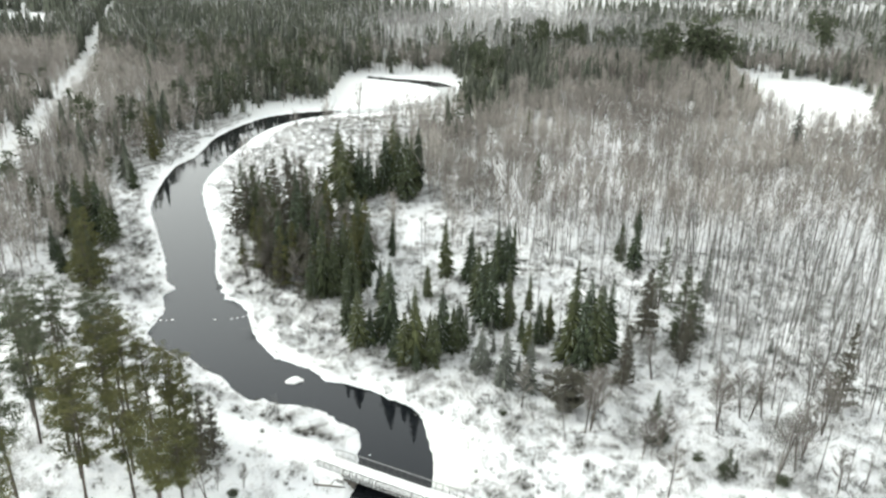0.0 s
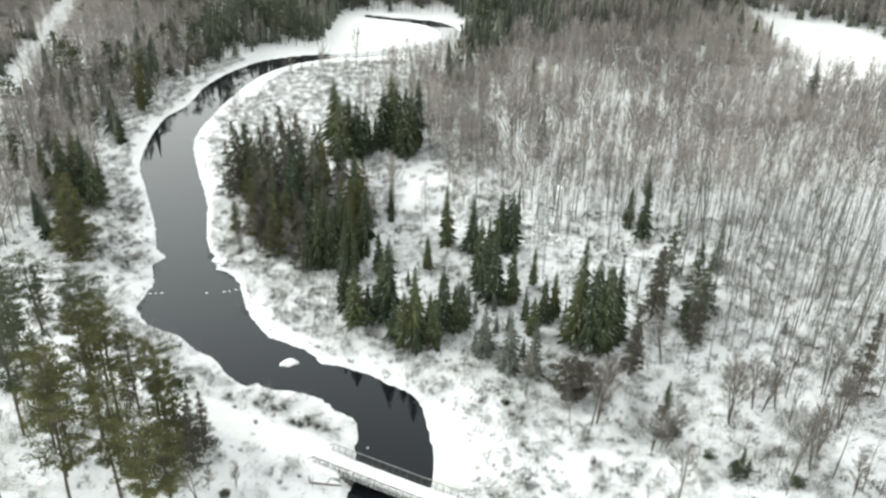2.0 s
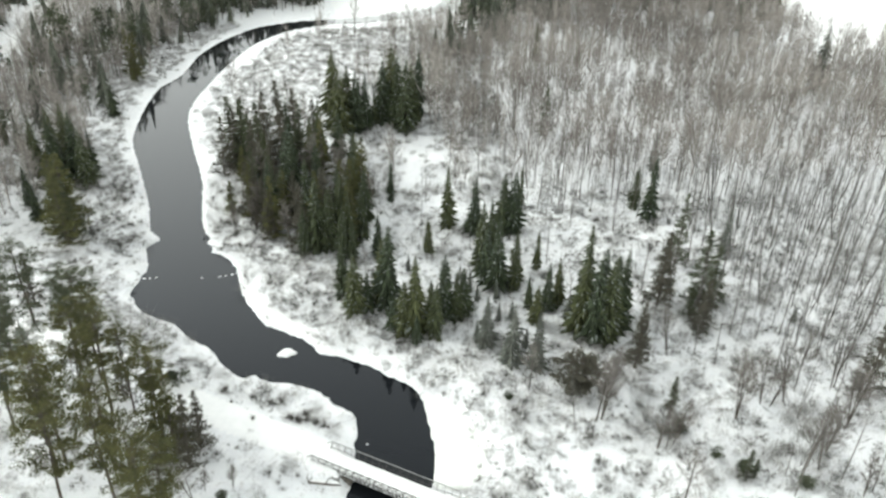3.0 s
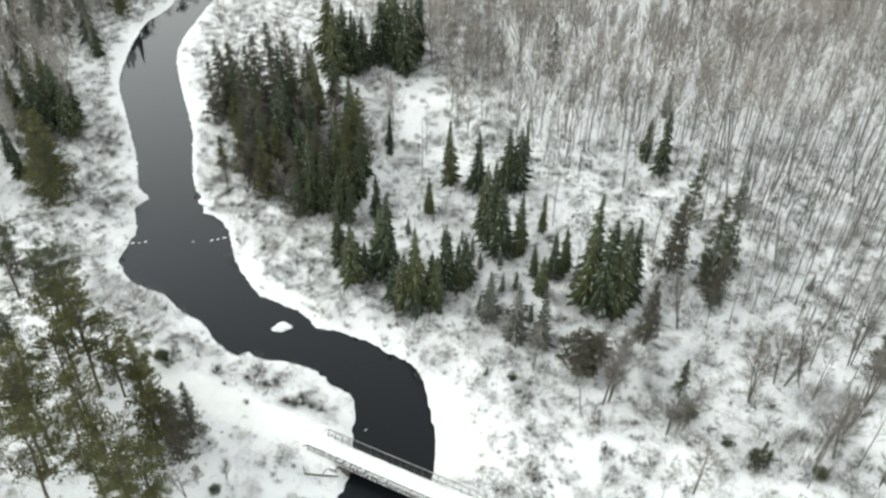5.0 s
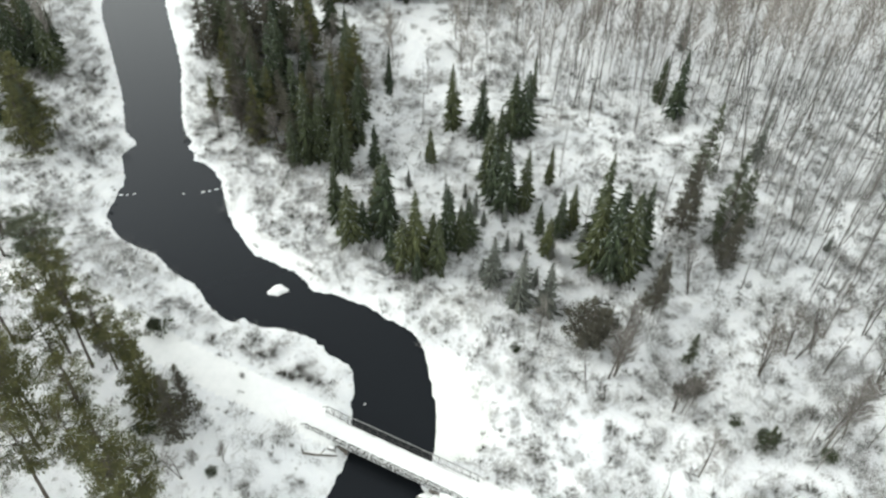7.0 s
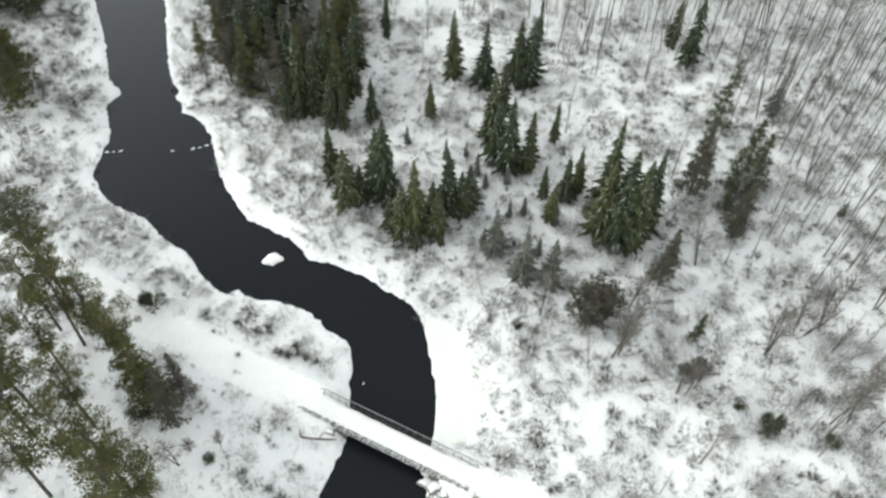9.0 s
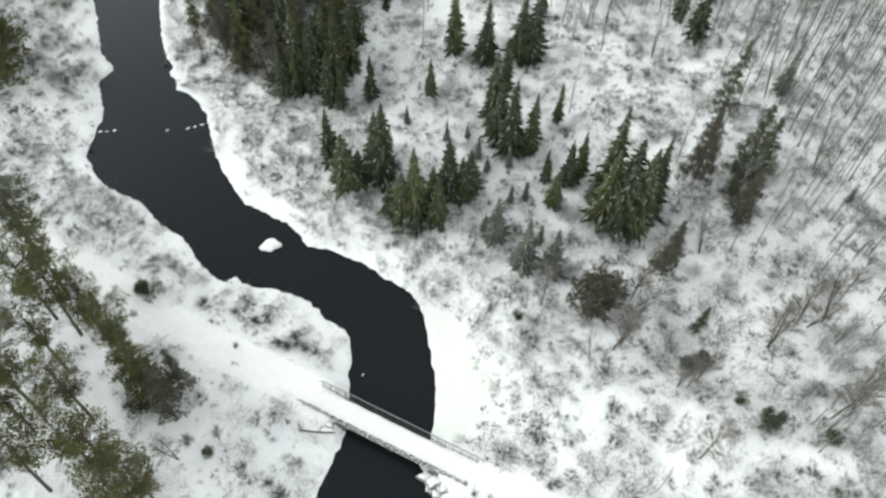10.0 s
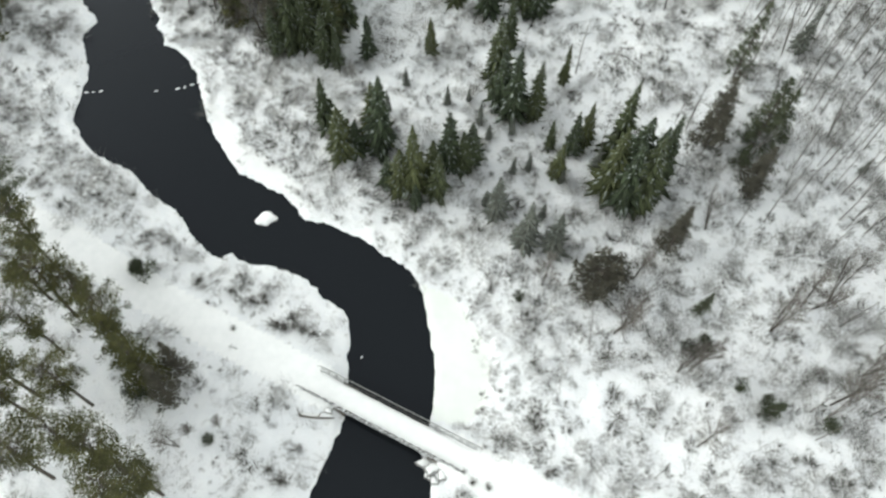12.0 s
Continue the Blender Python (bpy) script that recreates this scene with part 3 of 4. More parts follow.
SPRUCES_FILL = [(-19.5, 173.4, 15, 1.05), (-21.3, 175.6, 17, 1.1), (-26.5, 173.1, 18, 1.1), (-23.5, 173.2, 16, 1), (-29.7, 181, 19, 1), (-20.2, 169, 13, 1), (-36.4, 192, 20, 1), (-20.6, 200.3, 16.5, 1.1),
                (-40.5, 218, 19, 1), (-32.5, 221, 18, 1), (-27.5, 223.5, 14, 1), (-45, 208, 15, 0.9), (-51, 214, 14.6, 1.1), (-36, 200, 17.1, 1), (-30, 198, 16.2, 1), (-21, 200, 15, 1), (-24, 172, 15, 0.9), (-17, 178, 13.2, 1), (-38, 206, 18.1, 1),
                (-29, 170.5, 12, 0.9), (-18, 168, 10, 1), (-93, 206, 19, 1.1), (-98, 204, 18, 1.1), (-90, 203, 15.5, 1.1), (-104, 207, 17, 1), (-22, 209, 15.1, 1),
                (-34, 215, 15.3, 1)]
SPRUCES_OUTER = [(-29.5, 252, 15, 0.9), (-24.5, 251, 14, 0.9), (37.3, 320, 14.5, 0.7), (53.0, 316.4, 10.5, 0.8), (52.2, 189.9, 17, 1), (50, 196, 12, 1), (-96.3, 208.7, 20, 1.0), (-100.8, 210.3, 18, 1.0),
                 (-91.5, 210.9, 12.8, 0.9), (-93.7, 183, 9.8, 1), (-101.8, 254.1, 9.5, 1.2), (-108.2, 213.8, 11.5, 0.9), (-116, 222, 12, 0.9), (-122, 226, 11, 0.9), (-99, 190, 11, 1),
                 (150.2, 394, 19, 0.8), (154.5, 396, 13, 1), (158.7, 396.5, 18, 0.8), (133.6, 375, 13, 1), (-1.6, 321.5, 12, 0.9), (53.6, 428.4, 12, 0.8)]
spruce_kinds = [spruce_forms(s, 16, 2.75 + 0.25 * (s % 4), gap=0.47, droop=0.45 + 0.15 * (s % 3), snowy=0.4 + 0.14 * (s % 4)) for s in range(8)]
for rows, where in ((SPRUCES_MID, "standing in the snowy clearing"), (SPRUCES_BEND, "standing near the river bank"),
                    (SPRUCES_WEST, "in the dense stand inside the bend"), (SPRUCES_FILL, "crowded in the stand by the river"), (SPRUCES_OUTER, "among bare trees and brush")):
    plant("spruce_tree", spruce_kinds, rows, "dark green snow-dusted spruce " + where, "spruce tree", "spruces", (BARK, SPRUCE, FROST), 16, ("trunk", "crown", "snow"))

PINES = [(-37.9, 90.5, 20, 1.02), (-35.4, 92.5, 19, 1.02), (-44.5, 97.1, 20, 1.02), (-53, 118, 20, 1.02), (-53.5, 112.3, 19, 0.9), (-44.3, 113.8, 18, 1.02), (-62, 130.4, 20, 1.02),
         (-57.6, 125.8, 19, 1.02), (-55.3, 105.6, 21, 1.02), (-50.5, 94.3, 21, 1.02), (-83, 139.5, 18, 1.1), (-76.5, 142, 18, 1.1), (-64.7, 133, 18, 1.02), (-71, 120, 20, 1.1), (-57.5, 120.7, 19, 1.02),
         (-55, 102.5, 20, 1.02), (-40, 95.3, 19, 1.02), (-57.3, 85.5, 20, 1.02), (-66, 112, 20, 1.02), (-74, 129, 19, 1.1), (-63, 98, 20, 1.02), (-78, 118, 20, 1.02), (-60, 109.5, 19, 0.9), 
         (-66.5, 122, 18, 1.02), (-49, 117.6, 17, 0.9), (-70.5, 107, 19, 0.9), (-47.5, 104.5, 19, 1), (-78, 134, 18, 1.1)]
pine_kinds = [pine_forms(s + 20, 20, 4.0, start=0.46, clumps=70, count=84, coarse=1.05, tufts=(0.55, 1.15)) for s in range(5)]
plant("pine_tree", pine_kinds, [p for p in PINES if p[0] > -62], "tall pine with bare trunk and olive crown", "pine tree", "pines by the trail", (BARK, BARK, PINE), 20, ("trunk", "limb", "crown"))
plant("pine_tree", pine_kinds, [p for p in PINES if p[0] <= -62], "tall pine with bare trunk and grey-green crown", "pine tree", "pines by the trail", (BARK, BARK, DULL_PINE), 20, ("trunk", "limb", "crown"))
PINES_BANK = [(-84.6, 178.5, 19, 1.6), (-88, 181, 18, 1.5), (-82, 172, 17, 1.5), (-49.5, 190.2, 9, 1.3), (-108.8, 290.4, 18, 0.95), (-106, 288, 17, 0.9),
              (-107.5, 293, 16, 1), (-132, 284.9, 17, 0.9), (-134.6, 274.9, 16, 0.9), (-44, 186, 15, 1), (-37, 178, 16, 1), (-20.5, 191, 14, 1.3), (-23, 189, 15, 1.1),
              (-42.2, 111.2, 19, 0.95), (-51, 208, 10, 1.2), (-18.8, 196.2, 17.2, 1.05), (-26.7, 176, 17.7, 1.05), (-19.4, 174.2, 16.7, 1.05), (-30, 210, 16.7, 1.05),
              (-35, 183, 14.9, 1.05), (-39.5, 108.2, 19, 1)]
dense_kinds = [pine_forms(s + 40, 18, 3.1, start=0.05, clumps=110, count=44, coarse=1.75, tufts=(0.5, 0.95), conical=True) for s in range(4)]
plant("pine_tree", dense_kinds, PINES_BANK, "bushy olive-green pine standing near the river", "pine tree", "bushy pines", (BARK, BARK, PINE), 18, ("trunk", "limb", "crown"))
DULL_PINES = [(32.3, 242.4, 16.5, 0.85), (41, 121.4, 7.5, 1.1), (-46.5, 212, 16.9, 1.1), (-36.5, 216.5, 18.2, 1.1), (-49.5, 221.5, 16.9, 1.05), (-56, 219, 19.5, 1), (-52.5, 216, 19.5, 1.05), (-50, 212, 16.9, 1.05), (-53.5, 220, 18.2, 1), (-40, 190, 15, 1.1), (-45, 196, 14, 1.1), (-86, 183, 16, 1.05),
              (-21, 184, 13, 1.05), (-27, 176.5, 12, 1.1), (-37, 186, 13, 1.1), (53.3, 168, 18, 0.8), (-82, 174, 15, 1.1), (-91, 186, 14, 1.1)]
plant("pine_tree", dense_kinds, DULL_PINES, "dull grey-green conifer with dense crown", "conifer tree", "dull conifers", (BARK, BARK, DULL_PINE), 18, ("trunk", "limb", "crown"))
DARK_PINES = [(48.8, 105.5, 6, 1.3), (50.3, 106.3, 3.6, 1.5), (54.6, 153.2, 18, 1.1), (57.6, 154.5, 14, 1.2), (51.4, 149.1, 6, 1.8)]
plant("pine_tree", dense_kinds, DARK_PINES, "dark green conifer with snow-dusted dense crown", "conifer tree", "dark conifers", (BARK, BARK, PINE_DARK), 18, ("trunk", "limb", "crown"))
BROWN_TREES = [(76.1, 125.2, 19, 0.9), (-47.1, 218.5, 20.8, 1.1), (-43.5, 224, 22.1, 1.1), (-38.5, 221, 20.8, 1.1), (-41, 212.5, 20.8, 1.1), (-34.5, 226, 16, 1.1), (-36.6, 105.6, 14.5, 1), (-57, 212, 16.9, 1), (-47, 205, 18.2, 1), (-43, 186, 14, 1), (-40, 182, 13, 1), (-38, 178, 13, 1), (-33, 182, 15, 1.1),
               (-26, 182, 16, 1.1), (-24, 178, 13, 1), (-46, 191, 13, 1), (-41, 197, 16, 1.1), (36.8, 131.2, 14, 1.05), (38.2, 133, 11, 0.8), (45.9, 152.5, 16, 1.1),
               (47.2, 156, 15, 1.1), (-79, 148, 12, 1.1), (-52, 121, 9, 1.2), (-36, 109.5, 12, 1), (40.5, 114.8, 5, 1), (52.8, 144.5, 11, 1.5), (51.8, 142.6, 8, 1.4),  (-30, 173.8, 16.2, 1.1),
               (-37.1, 195.4, 15.3, 1.1), (-54.5, 217, 17.6, 1.1)]
plant("withered_conifer", dense_kinds, BROWN_TREES, "brownish conifer with withered needles", "conifer tree", "withered conifers", (BARK, BARK, BROWN_NEEDLES), 18, ("trunk", "limb", "crown"))
ROUND_CONIFERS = [(24.7, 124.6, 8.6, 1.05), (27.2, 126.6, 6.5, 1.0)]
plant("round_conifer", [pine_forms(s + 300, 9, 4.2, start=0.1, clumps=110, count=46, coarse=1.9, tufts=(0.5, 0.95)) for s in range(2)], ROUND_CONIFERS, "broad round conifer with dull brown-green crown", "conifer tree",
      "round conifers", (BARK, BARK, BROWN_NEEDLES), 9, ("trunk", "limb", "crown"))
# First eleven: low wide spruces standing in for a shrub line by the marsh.
GREY_SPRUCES = [(112.6 + 3.1 * k, 281 + 1.8 * k + 2.2 * math.sin(2.7 * k), 4.2 + 1.2 * math.sin(1.9 * k), 1.9) for k in range(11)] + [(10.0, 137.8, 11.5, 1.45), (14.4, 132, 14, 1.25), (18.8, 131.0, 12.5, 1.2), (13.4, 133.2, 6, 1.3), (8.4, 139.5, 5, 1.2), (26.8, 147.2, 7, 1), (66.3, 174.6, 14, 0.8), (72.5, 148.4, 4.5, 1.2), (17.6, 137.4, 5, 1.1), (6.6, 151, 6, 1), (-8.5, 158, 6, 1), (7.5, 156, 6, 1),
                (1.8, 160, 5.5, 1), (13, 146, 5, 1), (138.8, 300, 22, 1.2), (59.8, 219, 12, 1), (21, 144.7, 4.5, 1.1), (12.9, 154.1, 5, 1), (-5.6, 163.9, 5, 1), (8.9, 152.7, 4.5, 1.1), (15.5, 146.6, 5, 1.1), (5.5, 160.7, 4, 1), (23.6, 150.5, 4, 1.1)]
plant("grey_spruce", [spruce_forms(s + 50, 16, 2.7, gap=0.58, density=0.8, snowy=0.9) for s in range(3)], GREY_SPRUCES, "pale grey-green frosted spruce in snow", "spruce tree", "frosted spruces", (BARK, GREY_NEEDLES, FROST), 16, ("trunk", "crown", "snow"))

# ---- forests ----
def jitter(x0, x1, y0, y1, gap, seed):
    r = np.random.default_rng(seed)
    X, Y = np.meshgrid(np.arange(x0, x1, gap), np.arange(y0, y1, gap))
    return X.ravel() + r.uniform(-0.48, 0.48, X.size) * gap, Y.ravel() + r.uniform(-0.48, 0.48, X.size) * gap


def open_ground(x, y, margin):
    """True where trees may stand: off the river, the flats, the road and the trail."""
    ok = near_river(x, y) > margin
    for flat in (MEADOW, NORTH_BANK, LAKE, ROAD_CLEARING, EAST_GLADE):
        ok &= ~inside(x, y, flat)
    ok &= seg_dist(x, y, ROAD, False) > 4.2
    ok &= seg_dist(x, y, ROAD + np.array([4.0, -2.5]), False) > 5.0
    ok &= (seg_dist(x, y, ROAD + np.array([6.0, -3.0]), False) > 6) | (y > 305)
    ok &= seg_dist(x, y, WEST_TRAIL, False) > 5
    ok &= seg_dist(x, y, EAST_TRAIL, False) > 5
    return ok


def in_view(x, y, slack=25):
    """The wedge of land that the flight looks over."""
    return np.abs(x) < 0.60 * (y + 30) + slack


bare_templates = [far_bare(s + 60, 82, 0.33, 2.7) for s in range(8)]
thin_templates = [far_bare(s + 70, 13, 0.30, 5.6) for s in range(5)]
conifer_templates = [far_conifer(s + 80, 0.17 + 0.04 * (s % 3)) for s in range(5)]
rough_templates = [far_conifer(s + 90, 0.2, 3, 4) for s in range(4)]

# round-crowned pines, one metre high, to be scaled
far_pines = []
for s in range(4):
    f, q = Form(), random.Random(s + 710)
    f.tube([(0, 0, -0.02), (0.01, 0, 0.9)], [0.012, 0.004], 4, 1)
    for k in range(16):
        u = q.uniform(0.4, 0.97)
        a, reach = q.uniform(0, 6.28), 0.2 * math.sqrt(max(0.05, 1.05 - u)) * q.uniform(0.3, 1.0)
        tuft(f, q, math.cos(a) * reach, math.sin(a) * reach, u, q.uniform(0.06, 0.11), 14, coarse=2.4)
    far_pines.append(f.arrays())


def forest(name, x, y, size, forms, mats, label, category, seed):
    if len(x):
        v, t, m = scatter(forms, x, y, ground_z(x, y) - 0.1, size, seed)
        tagged(new(name, big_mesh(name, v, t, m, mats)), label, category, kind="stuff")


r9 = np.random.default_rng(91)
x, y = jitter(-420, 460, 165, 520, 4.0, 11)
ok = in_view(x, y) & open_ground(x, y, 11)
edge = -7 + 12 * waves(x, y, 40, 27) + 9 * waves(x, y, 13, 28)
loop = (x > -85) & (y < 392) & (x < edge - 0.10 * (y - 250)) & (r9.random(len(x)) > 0.05)
east = (x > 4) & (x < 170) & (y + 24 * waves(x, y, 60, 53) < 400)
patch = waves(x, y, 120, 21) + 0.4 * waves(x, y, 30, 22)
xz, yz = x + 14 * waves(x, y, 45, 51) + 8 * waves(x, y, 16, 52), y + 24 * waves(x, y, 60, 53) + 9 * waves(x, y, 17, 54)
share = 0.16 + 0.25 * np.clip(patch, -0.6, 1.2)
share = np.where(xz < -125, share * 0.75, share)
share = np.where(east, 0.0, share)
share = np.where((x > -95) & (x < 12) & (y < 385), 0.0, share)
share = np.where((xz > -122) & (xz < -54) & (y > 335) & (yz < 480), 0.85, share)
share = np.where((x > -60) & (x < 80) & (y > 490), 0.5, share)
share = np.where((xz > -210) & (xz < -60) & (yz > 470), np.maximum(share, 0.55), share)
share = np.where((x > 2) & (y > 320), np.maximum(share, 0.95 * step(yz - 1.2 * (xz - 5), 322, 358) * (1 - step(xz, 62, 95))), share)
share = np.where((xz > 90) & (xz < 185) & (yz > 410) & (yz < 520), 0.2, share)
share = np.where((x < -95) & (yz < 330), 0.11, share)
share = np.where((x > -145) & (x < -95) & (y > 265) & (y < 350), 0.27, share)
spit = (x > -58) & (x < 12 + 5 * waves(x, y, 20, 55)) & (y > 355) & (y < 483)
keep = ok & ~loop & ~spit & (r9.random(len(x)) < np.where(east, 0.92 + 0.35 * waves(x, y, 22, 56) + 0.35 * waves(x, y, 75, 59), 1.0) * np.where(inside(x, y, MARSH), 0.4, 1.0) * np.where((x < -95) & (y < 330), 0.82, 1.0)) & ((y > 205) | (x < -100))
cone = r9.random(len(x)) < share
size = r9.uniform(11, 18, len(x)) * np.where(cone, r9.uniform(0.6, 1.15, len(x)), 1)
size = size * (1 + 0.22 * waves(x, y, 34, 29))
mixed = (x < 30) & (r9.random(len(x)) < 0.4 + 0.5 * waves(x, y, 40, 30))
a = keep & cone & mixed
forest("pine_forest", x[a], y[a], size[a] * 1.05, far_pines, (PINE_DARK, BARK), "olive round-crowned pines among dark conifers", "forest", 38)
a = keep & cone & ~mixed
forest("conifer_forest", x[a], y[a], size[a], conifer_templates, (FAR_SPRUCE,), "dense dark conifer forest, dusted with snow and painted-in haze", "forest", 31)
a = keep & ~cone & (r9.random(len(x)) < 0.93)
forest("bare_forest", x[a], y[a], size[a], bare_templates, (TWIG, PALE_BARK), "leafless grey-brown broadleaf forest in snow", "forest", 32)

for lo, hi, gap, seed in ((520, 760, 5.0, 12), (760, 1250, 8.6, 15)):
    x, y = jitter(-800, 800, lo, hi, gap, seed)
    ok = in_view(x, y) & open_ground(x, y, 9)
    patch = waves(x, y, 260, 23) + 0.5 * waves(x, y, 70, 24)
    west = step(-0.06 * y - x, 0, 0.10 * y)
    pale = step(x, 0.0, 0.05 * y) * (1 - step(x, 0.17 * y, 0.24 * y)) * step(y, 600, 680)
    cone = r9.random(len(x)) < 0.15 + 0.32 * patch + 0.5 * west - 0.25 * pale
    size = r9.uniform(14, 22, len(x))
    a = ok & cone
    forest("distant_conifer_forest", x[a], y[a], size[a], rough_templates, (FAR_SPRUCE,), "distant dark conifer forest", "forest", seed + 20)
    a = ok & ~cone
    forest("distant_bare_forest", x[a], y[a], size[a], thin_templates, (HAZED_TWIG, PALE_BARK), "distant leafless grey forest", "forest", seed + 21)

# clumps of round-crowned pines on the rise beyond the wood
px, py, ph = [], [], []
for cx, cy, reach, count, tall in ((134, 471, 8, 9, 24), (155, 483, 8, 10, 27), (164, 475, 8, 9, 25), (176, 486, 5, 5, 20), (259, 555, 8, 8, 22), (297, 553, 9, 8, 18), (262, 714, 9, 7, 19),
                                   (85, 532, 9, 10, 20), (111, 536, 8, 8, 18), (141, 521, 7, 6, 20), (123, 452, 7, 7, 14), (57, 533, 14, 12, 20), (27, 434, 8, 8, 18), (300, 640, 12, 9, 20), (330, 560, 10, 8, 18)):
    for k in range(count):
        a, out = r9.uniform(0, 6.283), reach * math.sqrt(r9.random())
        px.append(cx + out * math.cos(a)), py.append(cy + out * math.sin(a)), ph.append(1.25 * tall * r9.uniform(0.8, 1.12))
forest("pine_stand", np.array(px), np.array(py), np.array(ph), far_pines, (PINE_DARK, BARK), "dark round-crowned pines beyond the wood", "forest", 37)

# bare trees of the eastern slope, near enough to tell apart
x, y = jitter(24, 150, 96, 205, 3.3, 13)
thin = np.clip(np.maximum((x - 50 + 6 * waves(x, y, 18, 57)) / 28, (y - 180 + 8 * waves(x, y, 15, 58)) / 30), 0.05, 1.0)
a = in_view(x, y, 5) & (r9.random(len(x)) < thin * (0.4 + 0.6 * step(y + 0.25 * x, 130, 170))) & open_ground(x, y, 14)
x, y = x[a], y[a]
order = np.argsort(y + 0.2 * x)
near, rest = order[:230], order[230:]
SINGLE_BARE = [(-3.3, 185.2, 17, 0.6), (33.7, 190.7, 13, 0.8), (26.6, 186.0, 11, 0.8), (15.6, 211.4, 10, 0.8), (11.9, 207.4, 10, 0.8), (-2.5, 196.1, 15, 0.7)]
bare_kinds = [bare_forms(s + 100, 15, 2.6 + 0.4 * (s % 3), stems=1 + (s % 4 == 3), start=0.42, thick=1.05) for s in range(6)]
plant("bare_tree", bare_kinds, [(float(x[i]), float(y[i]), float(r9.uniform(9, 17)), 1.0) for i in near], "slender leafless tree standing in snow", "bare tree", "bare trees",
      (SLIM_BARK, GREY_TWIG), 15, ("trunk", "branchwork"))
plant("bare_tree", bare_kinds[:3], SINGLE_BARE, "single dark leafless trunk in the snowy clearing", "bare tree", "single bare trees", (BARK, GREY_TWIG), 15, ("trunk", "branchwork"))
z = ground_z(x[rest], y[rest]) - 0.1
v, t, m = scatter([whole(*k) for k in bare_kinds], x[rest], y[rest], z, r9.uniform(0.65, 1.15, len(rest)), 35)
tagged(new("bare_wood", big_mesh("bare_wood", v, t, m, (SLIM_BARK, GREY_TWIG))), "slender leafless trees crowded on snow", "forest", kind="stuff")


# ---- brush ----
def brush_form(seed, count, height, spread, wide=1.0):
    """A tangle of thin leafless twigs, longer one way than the other."""
    r = random.Random(seed)
    f = Form()
    squeeze = r.uniform(0.45, 0.8)
    for k in range(count):
        a, out = r.uniform(0, 6.28), spread * math.sqrt(r.random())
        b = Vector((math.cos(a) * out, math.sin(a) * out * squeeze, height * r.uniform(0, 0.35)))
        c = r.gauss(0.5, 1.3)
        d = Vector((math.cos(c), math.sin(c), r.uniform(0.15, 1.3))).normalized()
        g = Vector((-math.sin(c), math.cos(c), 0)) * r.uniform(0.007, 0.015) * wide
        f.tri(b - g, b + g, b + d * height * r.uniform(0.4, 1.0))
    return f.arrays()


low_templates = [brush_form(s + 200, 54 + 8 * (s % 3), 0.6 + 0.15 * (s % 4), 1.0 + 0.2 * (s % 3)) for s in range(8)]
far_templates = [brush_form(s + 240, 72, 1.5 + 0.3 * (s % 3), 1.3 + 0.25 * (s % 3), 2.8) for s in range(6)]
tall_templates = [brush_form(s + 220, 92, 1.7 + 0.3 * (s % 3), 1.0 + 0.25 * (s % 3)) for s in range(6)]


def brushland(name, forms, box, gap, base, swing, seed, sizes, label, lean, material=BRUSH, bank=0.0, edge=(0.5, 2.0)):
    x, y = jitter(*box, gap, seed)
    dr = near_river(x, y)
    patch = waves(x, y, 16, seed + 1) * 0.42 + waves(x, y, 6, seed + 2) * 0.6 + waves(x, y, 2.6, seed + 3) * 0.65
    want = np.clip(base + swing * patch + bank * step(dr, 2, 5) * (1 - step(dr, 12, 24)), 0.0, 1) * step(dr + 0.9 * waves(x, y, 7, 43), *edge) * np.where((y > 300) & (x > -90), step(dr, 4, 12), 1) * np.where(inside(x, y, EAST_GLADE), 0.3, 1) * np.where((x < -11) & (y < 178), np.where(y < 125, 0.42, np.where(x < -25, 1.0, 0.9)), 1) * np.where((x > 12) & (y < 135), 1.1, 1) * np.where((x > 28) & (y > 135), 1.3, 1) * np.where((x > -55) & (x < -8) & (y > 142) & (y < 210), 1.3, 1)
    a = (r9.random(len(x)) < want) & in_view(x, y, 5) & ~inside(x, y, SHELF) & ~inside(x, y, LEDGE) & ~inside(x, y, MEADOW)
    a &= (seg_dist(x, y, WEST_TRAIL, False) > 3.6 + 1.2 * waves(x, y, 5, 41)) & (seg_dist(x, y, EAST_TRAIL, False) > 3.6)
    x, y = x[a], y[a]
    v, t, m = scatter(forms, x, y, ground_z(x, y) - 0.05, r9.uniform(*sizes, len(x)), seed, lean)
    tagged(new(name, big_mesh(name, v, t, m, (material,))), label, "brush", kind="stuff")


clump_templates = []
for s in range(16):
    f, q = Form(), random.Random(s + 260)
    for k in range(1 + s % 4):
        cx, cy, big = q.gauss(0, 0.7), q.gauss(0, 0.5), q.uniform(0.2, 0.6)
        for j in range(int(10 + 34 * big)):
            a, out = q.uniform(0, 6.28), big * math.sqrt(q.random())
            b = Vector((cx + math.cos(a) * out * 0.5, cy + math.sin(a) * out * 0.5, q.uniform(-0.05, 0.15)))
            e = b + Vector((math.cos(a) * out, math.sin(a) * out, big * q.uniform(0.2, 1.1)))
            g = Vector((-math.sin(a), math.cos(a), 0)) * q.uniform(0.011, 0.028)
            f.tri(b - g, b + g, e)
    clump_templates.append(f.arrays())
brushland("heath", clump_templates, (-110, 105, 88, 205), 1.35, 0.22, 0.6, 331, (0.6, 2.2), "dark low heath clumps showing through snow", 0.1, CLUMP, 0.3)
brushland("brush", low_templates, (-110, 105, 88, 205), 1.7, 0.24, 0.6, 301, (0.5, 1.8), "low leafless brush poking through snow", 0.15, BRUSH, 0.25)
